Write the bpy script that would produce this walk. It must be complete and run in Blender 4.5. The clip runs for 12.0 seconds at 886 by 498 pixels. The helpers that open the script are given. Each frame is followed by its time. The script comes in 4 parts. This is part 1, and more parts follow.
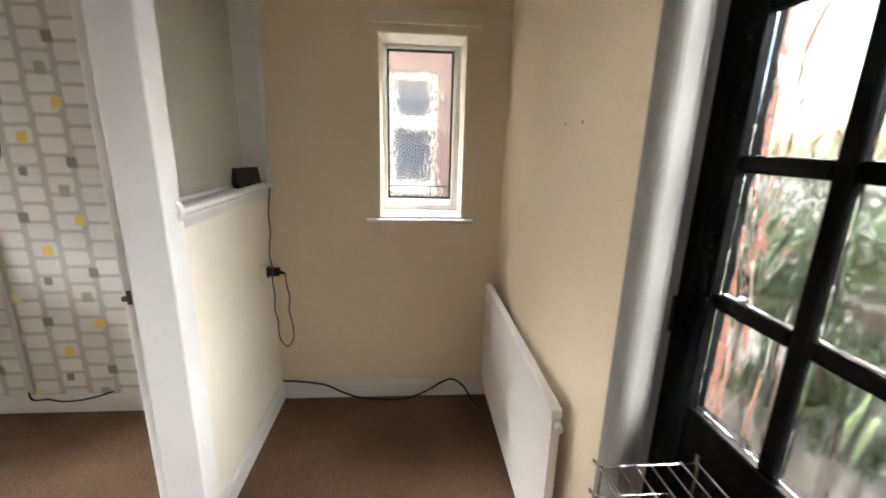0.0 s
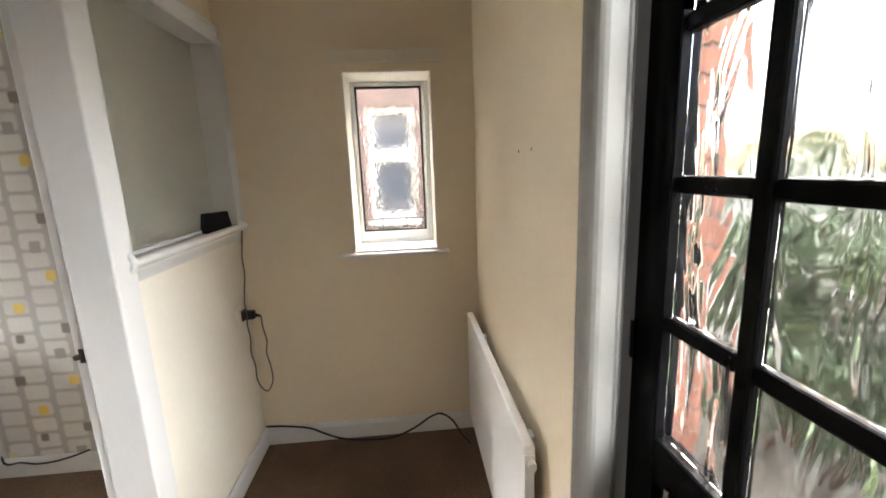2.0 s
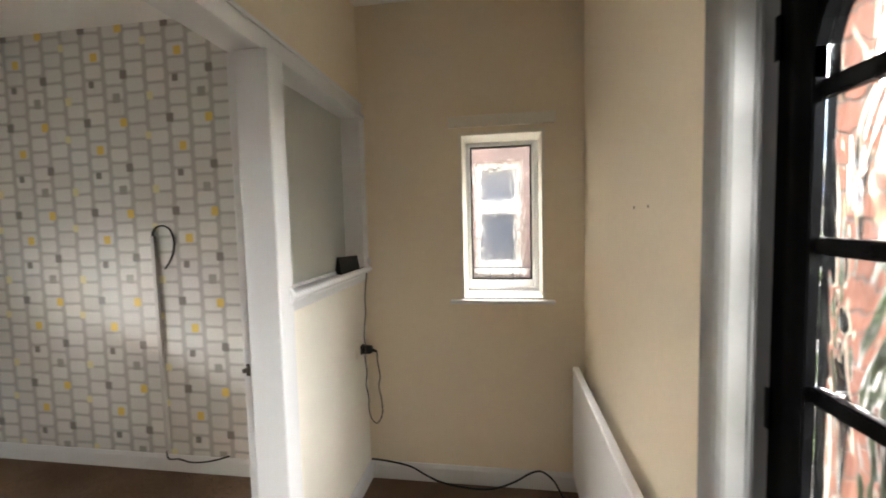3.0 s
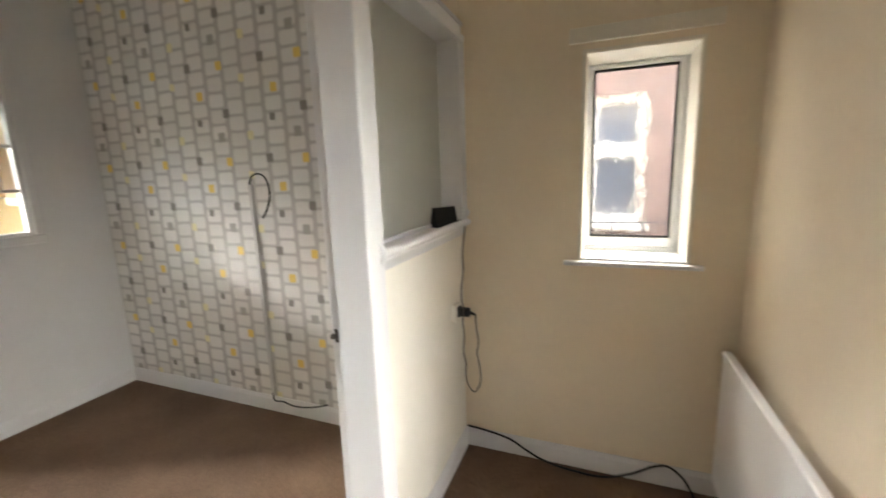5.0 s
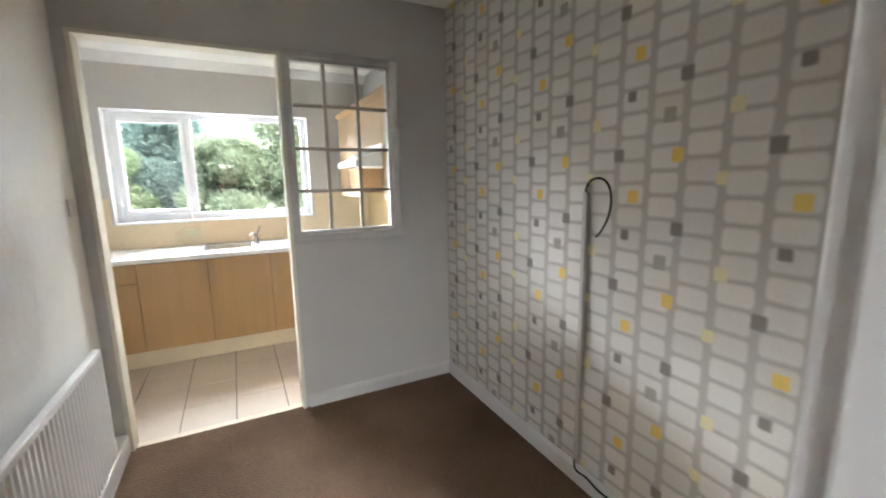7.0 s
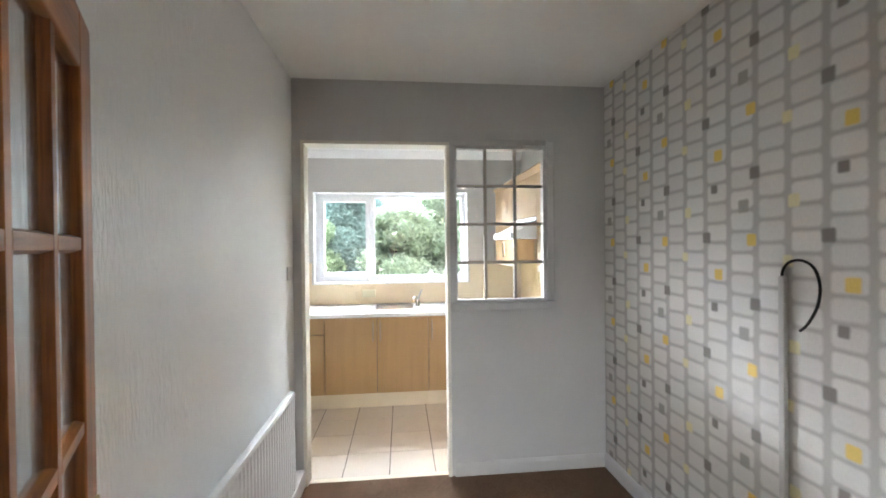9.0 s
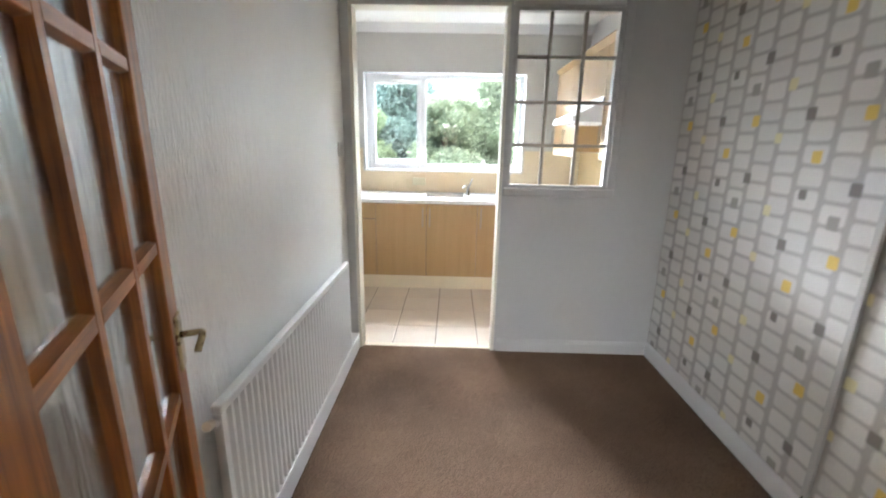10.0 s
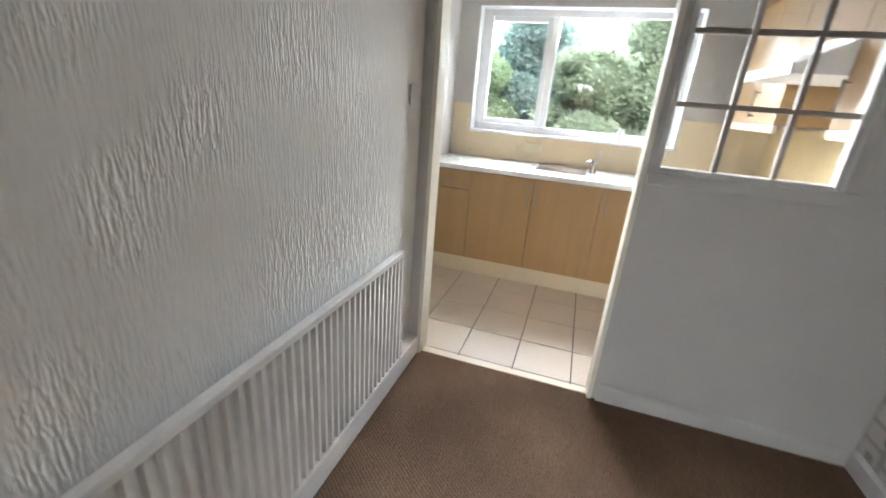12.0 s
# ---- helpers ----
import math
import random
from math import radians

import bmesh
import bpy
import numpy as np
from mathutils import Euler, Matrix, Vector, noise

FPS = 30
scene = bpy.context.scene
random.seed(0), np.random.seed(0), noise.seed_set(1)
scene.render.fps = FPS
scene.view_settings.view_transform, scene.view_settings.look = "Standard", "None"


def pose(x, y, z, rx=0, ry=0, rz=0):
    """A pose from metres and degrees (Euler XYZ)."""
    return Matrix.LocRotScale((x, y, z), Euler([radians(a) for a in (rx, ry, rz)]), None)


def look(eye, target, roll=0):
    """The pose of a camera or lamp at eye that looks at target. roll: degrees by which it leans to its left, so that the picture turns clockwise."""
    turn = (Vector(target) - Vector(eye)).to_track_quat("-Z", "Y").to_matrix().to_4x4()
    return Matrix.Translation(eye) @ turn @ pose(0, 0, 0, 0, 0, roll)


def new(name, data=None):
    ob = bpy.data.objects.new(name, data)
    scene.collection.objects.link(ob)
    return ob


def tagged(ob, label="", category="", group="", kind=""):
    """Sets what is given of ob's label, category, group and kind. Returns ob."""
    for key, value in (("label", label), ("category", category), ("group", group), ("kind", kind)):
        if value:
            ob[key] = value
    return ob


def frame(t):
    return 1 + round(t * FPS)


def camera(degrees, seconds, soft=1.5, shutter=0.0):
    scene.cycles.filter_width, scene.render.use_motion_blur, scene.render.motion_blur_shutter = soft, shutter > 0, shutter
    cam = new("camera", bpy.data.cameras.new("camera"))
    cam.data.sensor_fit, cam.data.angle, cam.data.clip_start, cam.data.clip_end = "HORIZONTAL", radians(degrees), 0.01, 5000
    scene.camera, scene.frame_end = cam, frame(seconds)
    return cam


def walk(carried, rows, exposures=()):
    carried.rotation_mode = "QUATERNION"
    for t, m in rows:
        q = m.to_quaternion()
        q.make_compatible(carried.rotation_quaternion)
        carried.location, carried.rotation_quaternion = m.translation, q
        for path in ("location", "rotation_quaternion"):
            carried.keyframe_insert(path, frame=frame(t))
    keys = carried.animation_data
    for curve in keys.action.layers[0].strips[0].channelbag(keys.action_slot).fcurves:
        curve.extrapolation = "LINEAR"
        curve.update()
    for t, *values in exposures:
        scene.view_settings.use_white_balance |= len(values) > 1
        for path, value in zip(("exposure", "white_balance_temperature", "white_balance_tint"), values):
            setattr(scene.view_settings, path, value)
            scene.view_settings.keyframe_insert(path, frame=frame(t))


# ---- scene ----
cam = camera(94.4, 12.0, soft=1.7, shutter=0.4)
PATH = [
    (0, (0.453, 0.542, 1.437), (0.608, 2.47, 0.931), 1.5),
    (0.5, (0.54, 0.496, 1.44), (0.718, 2.41, 0.887), 0.2),
    (1, (0.514, 0.509, 1.452), (0.622, 2.458, 1.015), -3.4),
    (1.5, (0.527, 0.559, 1.463), (0.634, 2.52, 1.083), -0.1),
    (2, (0.577, 0.556, 1.456), (0.733, 2.512, 1.072), -2.2),
    (2.5, (0.56, 0.495, 1.465), (0.512, 2.485, 1.273), -0.9),
    (3, (0.524, 0.454, 1.472), (0.22, 2.426, 1.337), -1.4),
    (3.2, (0.504, 0.468, 1.474), (0.125, 2.427, 1.333), -1.6),
    (4.8, (0.424, 0.714, 1.438), (-0.178, 2.579, 1.036), -1.2),
    (5, (0.38, 0.739, 1.447), (-0.339, 2.571, 1.09), -1.9),
    (5.5, (0.268, 0.911, 1.448), (-0.817, 2.543, 1.049), -1.3),
    (6, (0.134, 1.073, 1.449), (-1.349, 2.323, 0.96), 0.7),
    (6.5, (-0.049, 1.14, 1.457), (-1.703, 2.161, 0.988), 0.3),
    (7, (-0.177, 1.188, 1.489), (-1.94, 2.072, 1.157), -1.0),
    (7.5, (-0.189, 1.188, 1.509), (-2.093, 1.74, 1.245), -0.2),
    (7.7, (-0.181, 1.187, 1.498), (-2.1, 1.692, 1.3), 0.2),
    (9.3, (-0.137, 1.168, 1.554), (-2.132, 1.304, 1.498), -0.4),
    (9.5, (-0.151, 1.173, 1.532), (-2.137, 1.254, 1.31), -0.6),
    (10, (-0.177, 1.17, 1.431), (-2.114, 1.134, 0.935), 1.1),
    (10.5, (-0.263, 1.127, 1.385), (-2.115, 0.797, 0.707), -0.5),
    (11, (-0.482, 1.081, 1.367), (-2.288, 0.707, 0.594), 2.4),
    (11.5, (-0.686, 1.111, 1.38), (-2.522, 0.777, 0.661), 1.4),
    (12, (-0.96, 1.224, 1.377), (-2.757, 0.673, 0.695), 4.7),
]
walk(cam, [(t, look(eye, target, roll)) for t, eye, target, roll in PATH], [(0, 3.01, 6800, 12), (3.2, 3.03, 6850, 12), (5.0, 3.18, 6950, 12), (5.5, 3.05, 6750, 12), (6.5, 2.8, 6150, 12), (7.1, 2.83, 6500, 12), (7.7, 2.88, 6300, 12), (9.5, 3.1, 6150, 12), (10.5, 3.0, 6150, 12), (11.5, 3.12, 6200, 12), (12, 2.65, 6300, 12)])

# ---- world and light ----
world = bpy.data.worlds.new("world")
scene.world = world
world.use_nodes = True
wn = world.node_tree.nodes
sky = wn.new("ShaderNodeTexSky")
sky.sky_type, sky.sun_disc = "NISHITA", False
sky.sun_elevation, sky.sun_rotation = radians(52), radians(59)
sky.air_density, sky.dust_density, sky.ozone_density = 1.0, 4.0, 1.0
world.node_tree.links.new(sky.outputs[0], wn["Background"].inputs[0])
wn["Background"].inputs[1].default_value = 0.15

sun_data = bpy.data.lights.new("sun", "SUN")
sun_data.energy, sun_data.angle, sun_data.color = 1.5, radians(20), (1.0, 0.96, 0.9)
sun = new("sun", sun_data)
sun.matrix_world = look((0, 0, 0), (-0.5, -0.3, -0.79))


def sky_lamp(name, eye, target, wide, high, watts, colour):
    data = bpy.data.lights.new(name, "AREA")
    data.shape, data.size, data.size_y, data.energy, data.color = "RECTANGLE", wide, high, watts, colour
    ob = new(name, data)
    ob.matrix_world = look(eye, target)
    return ob


# area lamps added high beyond each opening, in place of the sky's light
sky_lamp("garden_sky_daylight", (-22, -4.2, 7.6), (-3.0, 1.6, 1.5), 7, 5.0, 4500, (0.93, 0.97, 1.0))
sky_lamp("garden_sky_daylight_low", (-22, -1.0, 4.8), (-3.0, 1.2, 1.6), 10, 4.0, 1200, (0.93, 0.97, 1.0))
sky_lamp("garden_sky_daylight_north", (-22, 9.0, 8.4), (-3.0, 0.8, 1.4), 13, 6.0, 2300, (0.90, 0.96, 1.0))
sky_lamp("garden_sky_daylight_high", (-14, -2.2, 12.0), (-3.8, 1.1, 0.3), 8, 5.0, 1000, (0.93, 0.97, 1.0))
sky_lamp("front_door_daylight", (6.2, 0.0, 4.3), (0.3, 1.4, 0.7), 7.0, 5.0, 380, (0.95, 0.98, 1.0))
sky_lamp("alcove_window_daylight", (0.5, 3.55, 2.75), (0.45, 2.5, 1.2), 1.0, 0.7, 19, (0.97, 0.98, 1.0))


# ---- materials ----
def mat(name, colour, rough=0.6, metal=0.0, vary=0.08, scale=6.0, bump=0.0, bump_scale=120.0, stretch=(1, 1, 1), coat=0.0, dist=0.002, per_object=0.0, spec=0.5):
    """A surface with a base colour that varies at two scales, and fine relief."""
    m = bpy.data.materials.new(name)
    m.use_nodes = True
    nt = m.node_tree
    n, l = nt.nodes, nt.links
    b = n["Principled BSDF"]
    b.inputs["Roughness"].default_value, b.inputs["Metallic"].default_value = rough, metal
    b.inputs["Coat Weight"].default_value, b.inputs["Specular IOR Level"].default_value = coat, spec
    geo = n.new("ShaderNodeNewGeometry")
    mp = n.new("ShaderNodeMapping")
    mp.inputs["Scale"].default_value = stretch
    l.new(geo.outputs["Position"], mp.inputs["Vector"])
    big, fine = n.new("ShaderNodeTexNoise"), n.new("ShaderNodeTexNoise")
    big.inputs["Scale"].default_value, fine.inputs["Scale"].default_value = scale, scale * 14
    big.inputs["Detail"].default_value, fine.inputs["Detail"].default_value = 4, 3
    l.new(mp.outputs[0], big.inputs["Vector"])
    l.new(mp.outputs[0], fine.inputs["Vector"])
    mix = n.new("ShaderNodeMath")
    mix.operation = "MULTIPLY_ADD"
    mix.inputs[1].default_value = 0.5
    l.new(fine.outputs["Fac"], mix.inputs[0])
    l.new(big.outputs["Fac"], mix.inputs[2])
    ramp = n.new("ShaderNodeMapRange")
    ramp.inputs["From Min"].default_value, ramp.inputs["From Max"].default_value = 0.45, 1.05
    ramp.inputs["To Min"].default_value, ramp.inputs["To Max"].default_value = 1 - vary, 1 + vary
    l.new(mix.outputs[0], ramp.inputs["Value"])
    value = ramp.outputs[0]
    if per_object:
        info = n.new("ShaderNodeObjectInfo")
        pr = n.new("ShaderNodeMapRange")
        pr.inputs["To Min"].default_value, pr.inputs["To Max"].default_value = 1 - per_object, 1 + per_object
        l.new(info.outputs["Random"], pr.inputs["Value"])
        mu = n.new("ShaderNodeMath")
        mu.operation = "MULTIPLY"
        l.new(value, mu.inputs[0])
        l.new(pr.outputs[0], mu.inputs[1])
        value = mu.outputs[0]
    sc = n.new("ShaderNodeVectorMath")
    sc.operation = "SCALE"
    sc.inputs[0].default_value = colour
    l.new(value, sc.inputs["Scale"])
    l.new(sc.outputs[0], b.inputs["Base Color"])
    rr = n.new("ShaderNodeMapRange")
    rr.inputs["From Min"].default_value, rr.inputs["From Max"].default_value = 0.3, 0.7
    rr.inputs["To Min"].default_value, rr.inputs["To Max"].default_value = rough * 0.85, min(1, rough * 1.15)
    l.new(big.outputs["Fac"], rr.inputs["Value"])
    l.new(rr.outputs[0], b.inputs["Roughness"])
    if bump:
        bt = n.new("ShaderNodeTexNoise")
        bt.inputs["Scale"].default_value, bt.inputs["Detail"].default_value = bump_scale, 3
        l.new(mp.outputs[0], bt.inputs["Vector"])
        bp = n.new("ShaderNodeBump")
        bp.inputs["Strength"].default_value, bp.inputs["Distance"].default_value = bump, dist
        l.new(bt.outputs["Fac"], bp.inputs["Height"])
        l.new(bp.outputs[0], b.inputs["Normal"])
    return m


def glass_mat(name, bump=0.0, scale=18.0, stretch=(1, 1, 1), rough=0.0, colour=(0.97, 0.98, 0.97), dist=0.01):
    m = bpy.data.materials.new(name)
    m.use_nodes = True
    n, l = m.node_tree.nodes, m.node_tree.links
    b = n["Principled BSDF"]
    b.inputs["Base Color"].default_value = (*colour, 1)
    b.inputs["Transmission Weight"].default_value, b.inputs["Roughness"].default_value, b.inputs["IOR"].default_value = 1, rough, 1.45
    if bump:
        geo, mp, ns, bp = (n.new("ShaderNode" + k) for k in ("NewGeometry", "Mapping", "TexNoise", "Bump"))
        mp.inputs["Scale"].default_value = stretch
        ns.inputs["Scale"].default_value, ns.inputs["Detail"].default_value, ns.inputs["Distortion"].default_value = scale, 1.5, 0.6
        bp.inputs["Strength"].default_value, bp.inputs["Distance"].default_value = bump, dist
        l.new(geo.outputs["Position"], mp.inputs["Vector"])
        l.new(mp.outputs[0], ns.inputs["Vector"])
        l.new(ns.outputs["Fac"], bp.inputs["Height"])
        l.new(bp.outputs[0], b.inputs["Normal"])
    return m


class Nodes:
    """Short arithmetic with shader nodes."""

    def __init__(self, m):
        self.n, self.l = m.node_tree.nodes, m.node_tree.links

    def op(self, what, *args):
        nd = self.n.new("ShaderNodeMath")
        nd.operation = what
        for k, a in enumerate(args):
            if isinstance(a, (int, float)):
                nd.inputs[k].default_value = a
            else:
                self.l.new(a, nd.inputs[k])
        return nd.outputs[0]

    def box(self, u, v, w, h, r, soft):
        """1 inside a rounded box of half size w x h about the origin of u, v."""
        qx = self.op("MAXIMUM", self.op("SUBTRACT", self.op("ABSOLUTE", u), w - r), 0.0)
        qy = self.op("MAXIMUM", self.op("SUBTRACT", self.op("ABSOLUTE", v), h - r), 0.0)
        d = self.op("SQRT", self.op("ADD", self.op("MULTIPLY", qx, qx), self.op("MULTIPLY", qy, qy)))
        mr = self.n.new("ShaderNodeMapRange")
        mr.inputs["From Min"].default_value, mr.inputs["From Max"].default_value = r - soft, r + soft
        mr.inputs["To Min"].default_value, mr.inputs["To Max"].default_value = 1, 0
        self.l.new(d, mr.inputs["Value"])
        return mr.outputs[0]

    def mix(self, fac, a, b):
        nd = self.n.new("ShaderNodeMix")
        nd.data_type = "RGBA"
        self.l.new(fac, nd.inputs[0]) if not isinstance(fac, float) else None
        for k, c in ((6, a), (7, b)):
            if isinstance(c, tuple):
                nd.inputs[k].default_value = (*c, 1)
            else:
                self.l.new(c, nd.inputs[k])
        return nd.outputs[2]


def wallpaper_mat():
    """Retro print: staggered columns of rounded blocks on grey, with dark, mid grey and yellow squares."""
    m = bpy.data.materials.new("retro_block_wallpaper")
    m.use_nodes = True
    k = Nodes(m)
    n, l = k.n, k.l
    geo, sep = n.new("ShaderNodeNewGeometry"), n.new("ShaderNodeSeparateXYZ")
    wob = n.new("ShaderNodeTexNoise")
    wob.inputs["Scale"].default_value = 9
    l.new(geo.outputs["Position"], wob.inputs["Vector"])
    l.new(geo.outputs["Position"], sep.inputs[0])
    w = k.op("MULTIPLY", k.op("SUBTRACT", wob.outputs["Fac"], 0.5), 0.012)
    x, z = k.op("ADD", sep.outputs["X"], w), k.op("ADD", sep.outputs["Z"], w)
    cu = k.op("DIVIDE", k.op("SUBTRACT", x, -1.231), 0.1369)
    col = k.op("FLOOR", cu)
    u = k.op("MULTIPLY", k.op("SUBTRACT", k.op("SUBTRACT", cu, col), 0.5), 0.1369)
    odd = k.op("MULTIPLY", k.op("FLOORED_MODULO", col, 2.0), 0.046)
    rv = k.op("DIVIDE", k.op("ADD", k.op("SUBTRACT", z, 1.023 - 0.0445), odd), 0.0883)
    row = k.op("FLOOR", rv)
    v = k.op("MULTIPLY", k.op("SUBTRACT", k.op("SUBTRACT", rv, row), 0.5), 0.0883)
    block = k.box(u, v, 0.0545, 0.036, 0.016, 0.006)
    cell, rnd = n.new("ShaderNodeCombineXYZ"), n.new("ShaderNodeTexWhiteNoise")
    l.new(col, cell.inputs[0])
    l.new(row, cell.inputs[1])
    l.new(cell.outputs[0], rnd.inputs["Vector"])
    tint = k.mix(rnd.outputs["Value"], (0.63, 0.615, 0.58), (0.72, 0.705, 0.67))
    c = k.mix(block, (0.45, 0.435, 0.41), tint)
    grey, mid, yel, pale = (0.22, 0.205, 0.185), (0.36, 0.345, 0.315), (0.74, 0.55, 0.14), (0.72, 0.67, 0.42)
    for ax, az, colour, half in ((-1.116, 1.031, yel, 0.023), (-1.0995, 1.301, grey, 0.023), (-1.154, 1.172, mid, 0.025),
                                 (-1.289, 0.880, yel, 0.023), (-1.315, 1.260, grey, 0.019), (-1.3615, 1.042, grey, 0.023),
                                 (-1.483, 1.170, pale, 0.022), (-1.507, 0.95, pale, 0.02)):
        du = k.op("WRAP", k.op("SUBTRACT", x, ax), 0.2738, -0.2738)
        dv = k.op("WRAP", k.op("SUBTRACT", z, az), 0.265, -0.265)
        c = k.mix(k.box(du, dv, half, half * 1.08, 0.009, 0.005), c, colour)
    grain = n.new("ShaderNodeTexNoise")
    grain.inputs["Scale"].default_value, grain.inputs["Detail"].default_value = 260, 3
    gm, gs = n.new("ShaderNodeMapping"), n.new("ShaderNodeMapRange")
    gm.inputs["Scale"].default_value = (1, 1, 0.25)
    l.new(geo.outputs["Position"], gm.inputs["Vector"])
    l.new(gm.outputs[0], grain.inputs["Vector"])
    gs.inputs["To Min"].default_value, gs.inputs["To Max"].default_value = 0.9, 1.1
    l.new(grain.outputs["Fac"], gs.inputs["Value"])
    sc = n.new("ShaderNodeVectorMath")
    sc.operation = "SCALE"
    l.new(c, sc.inputs[0])
    l.new(gs.outputs[0], sc.inputs["Scale"])
    b = n["Principled BSDF"]
    l.new(sc.outputs[0], b.inputs["Base Color"])
    b.inputs["Roughness"].default_value = 0.62
    bp = n.new("ShaderNodeBump")
    bp.inputs["Strength"].default_value, bp.inputs["Distance"].default_value = 0.25, 0.001
    l.new(grain.outputs["Fac"], bp.inputs["Height"])
    l.new(bp.outputs[0], b.inputs["Normal"])
    return m


def bark_paper_mat():
    """Pale blown-vinyl paper with vertical ridges."""
    m = mat("ridged_wall_paper", (0.85, 0.845, 0.82), 0.45, vary=0.03, scale=3)
    n, l = m.node_tree.nodes, m.node_tree.links
    geo, mp, a, b2, bp = (n.new("ShaderNode" + k) for k in ("NewGeometry", "Mapping", "TexNoise", "TexNoise", "Bump"))
    mp.inputs["Scale"].default_value = (1, 1, 0.12)
    for t, s, d in ((a, 165, 2), (b2, 22, 2)):
        t.inputs["Scale"].default_value, t.inputs["Detail"].default_value, t.inputs["Distortion"].default_value = s, d, 0.5
        l.new(mp.outputs[0], t.inputs["Vector"])
    l.new(geo.outputs["Position"], mp.inputs["Vector"])
    k = Nodes(m)
    mr = n.new("ShaderNodeMapRange")
    mr.interpolation_type = "SMOOTHSTEP"
    mr.inputs["From Min"].default_value, mr.inputs["From Max"].default_value = 0.36, 0.66
    l.new(a.outputs["Fac"], mr.inputs["Value"])
    h = k.op("MULTIPLY", mr.outputs[0], k.op("ADD", b2.outputs["Fac"], 0.15))
    bp.inputs["Strength"].default_value, bp.inputs["Distance"].default_value = 1.0, 0.0028
    l.new(h, bp.inputs["Height"])
    l.new(bp.outputs[0], n["Principled BSDF"].inputs["Normal"])
    return m


def carpet_mat():
    """Brown loop carpet: slanting flecked ribs, worn paler in patches."""
    m = bpy.data.materials.new("brown_carpet")
    m.use_nodes = True
    k = Nodes(m)
    n, l = k.n, k.l
    geo, mp, wv, ns, big, bp = (n.new("ShaderNode" + q) for q in ("NewGeometry", "Mapping", "TexWave", "TexNoise", "TexNoise", "Bump"))
    mp.inputs["Rotation"].default_value = (0, 0, radians(38))
    wv.inputs["Scale"].default_value, wv.inputs["Distortion"].default_value = 24, 5.0
    wv.inputs["Detail"].default_value, wv.inputs["Detail Scale"].default_value = 2.0, 6.0
    ns.inputs["Scale"].default_value, ns.inputs["Detail"].default_value = 210, 2
    big.inputs["Scale"].default_value, big.inputs["Detail"].default_value = 1.7, 5
    l.new(geo.outputs["Position"], mp.inputs["Vector"])
    l.new(mp.outputs[0], wv.inputs["Vector"])
    for t in (ns, big):
        l.new(geo.outputs["Position"], t.inputs["Vector"])
    fleck = k.op("ADD", k.op("MULTIPLY", wv.outputs["Fac"], 0.33), k.op("MULTIPLY", ns.outputs["Fac"], 0.95))
    mr, wr = n.new("ShaderNodeMapRange"), n.new("ShaderNodeMapRange")
    mr.inputs["From Min"].default_value, mr.inputs["From Max"].default_value = 0.38, 0.92
    l.new(fleck, mr.inputs["Value"])
    wr.inputs["From Min"].default_value, wr.inputs["From Max"].default_value = 0.3, 0.75
    wr.inputs["To Min"].default_value, wr.inputs["To Max"].default_value = 0.66, 1.34
    l.new(big.outputs["Fac"], wr.inputs["Value"])
    sc = n.new("ShaderNodeVectorMath")
    sc.operation = "SCALE"
    l.new(k.mix(mr.outputs[0], (0.078, 0.046, 0.028), (0.265, 0.175, 0.118)), sc.inputs[0])
    l.new(wr.outputs[0], sc.inputs["Scale"])
    b = n["Principled BSDF"]
    l.new(sc.outputs[0], b.inputs["Base Color"])
    b.inputs["Roughness"].default_value, b.inputs["Specular IOR Level"].default_value = 0.95, 0.1
    bp.inputs["Strength"].default_value, bp.inputs["Distance"].default_value = 1.0, 0.004
    l.new(fleck, bp.inputs["Height"])
    l.new(bp.outputs[0], b.inputs["Normal"])
    return m


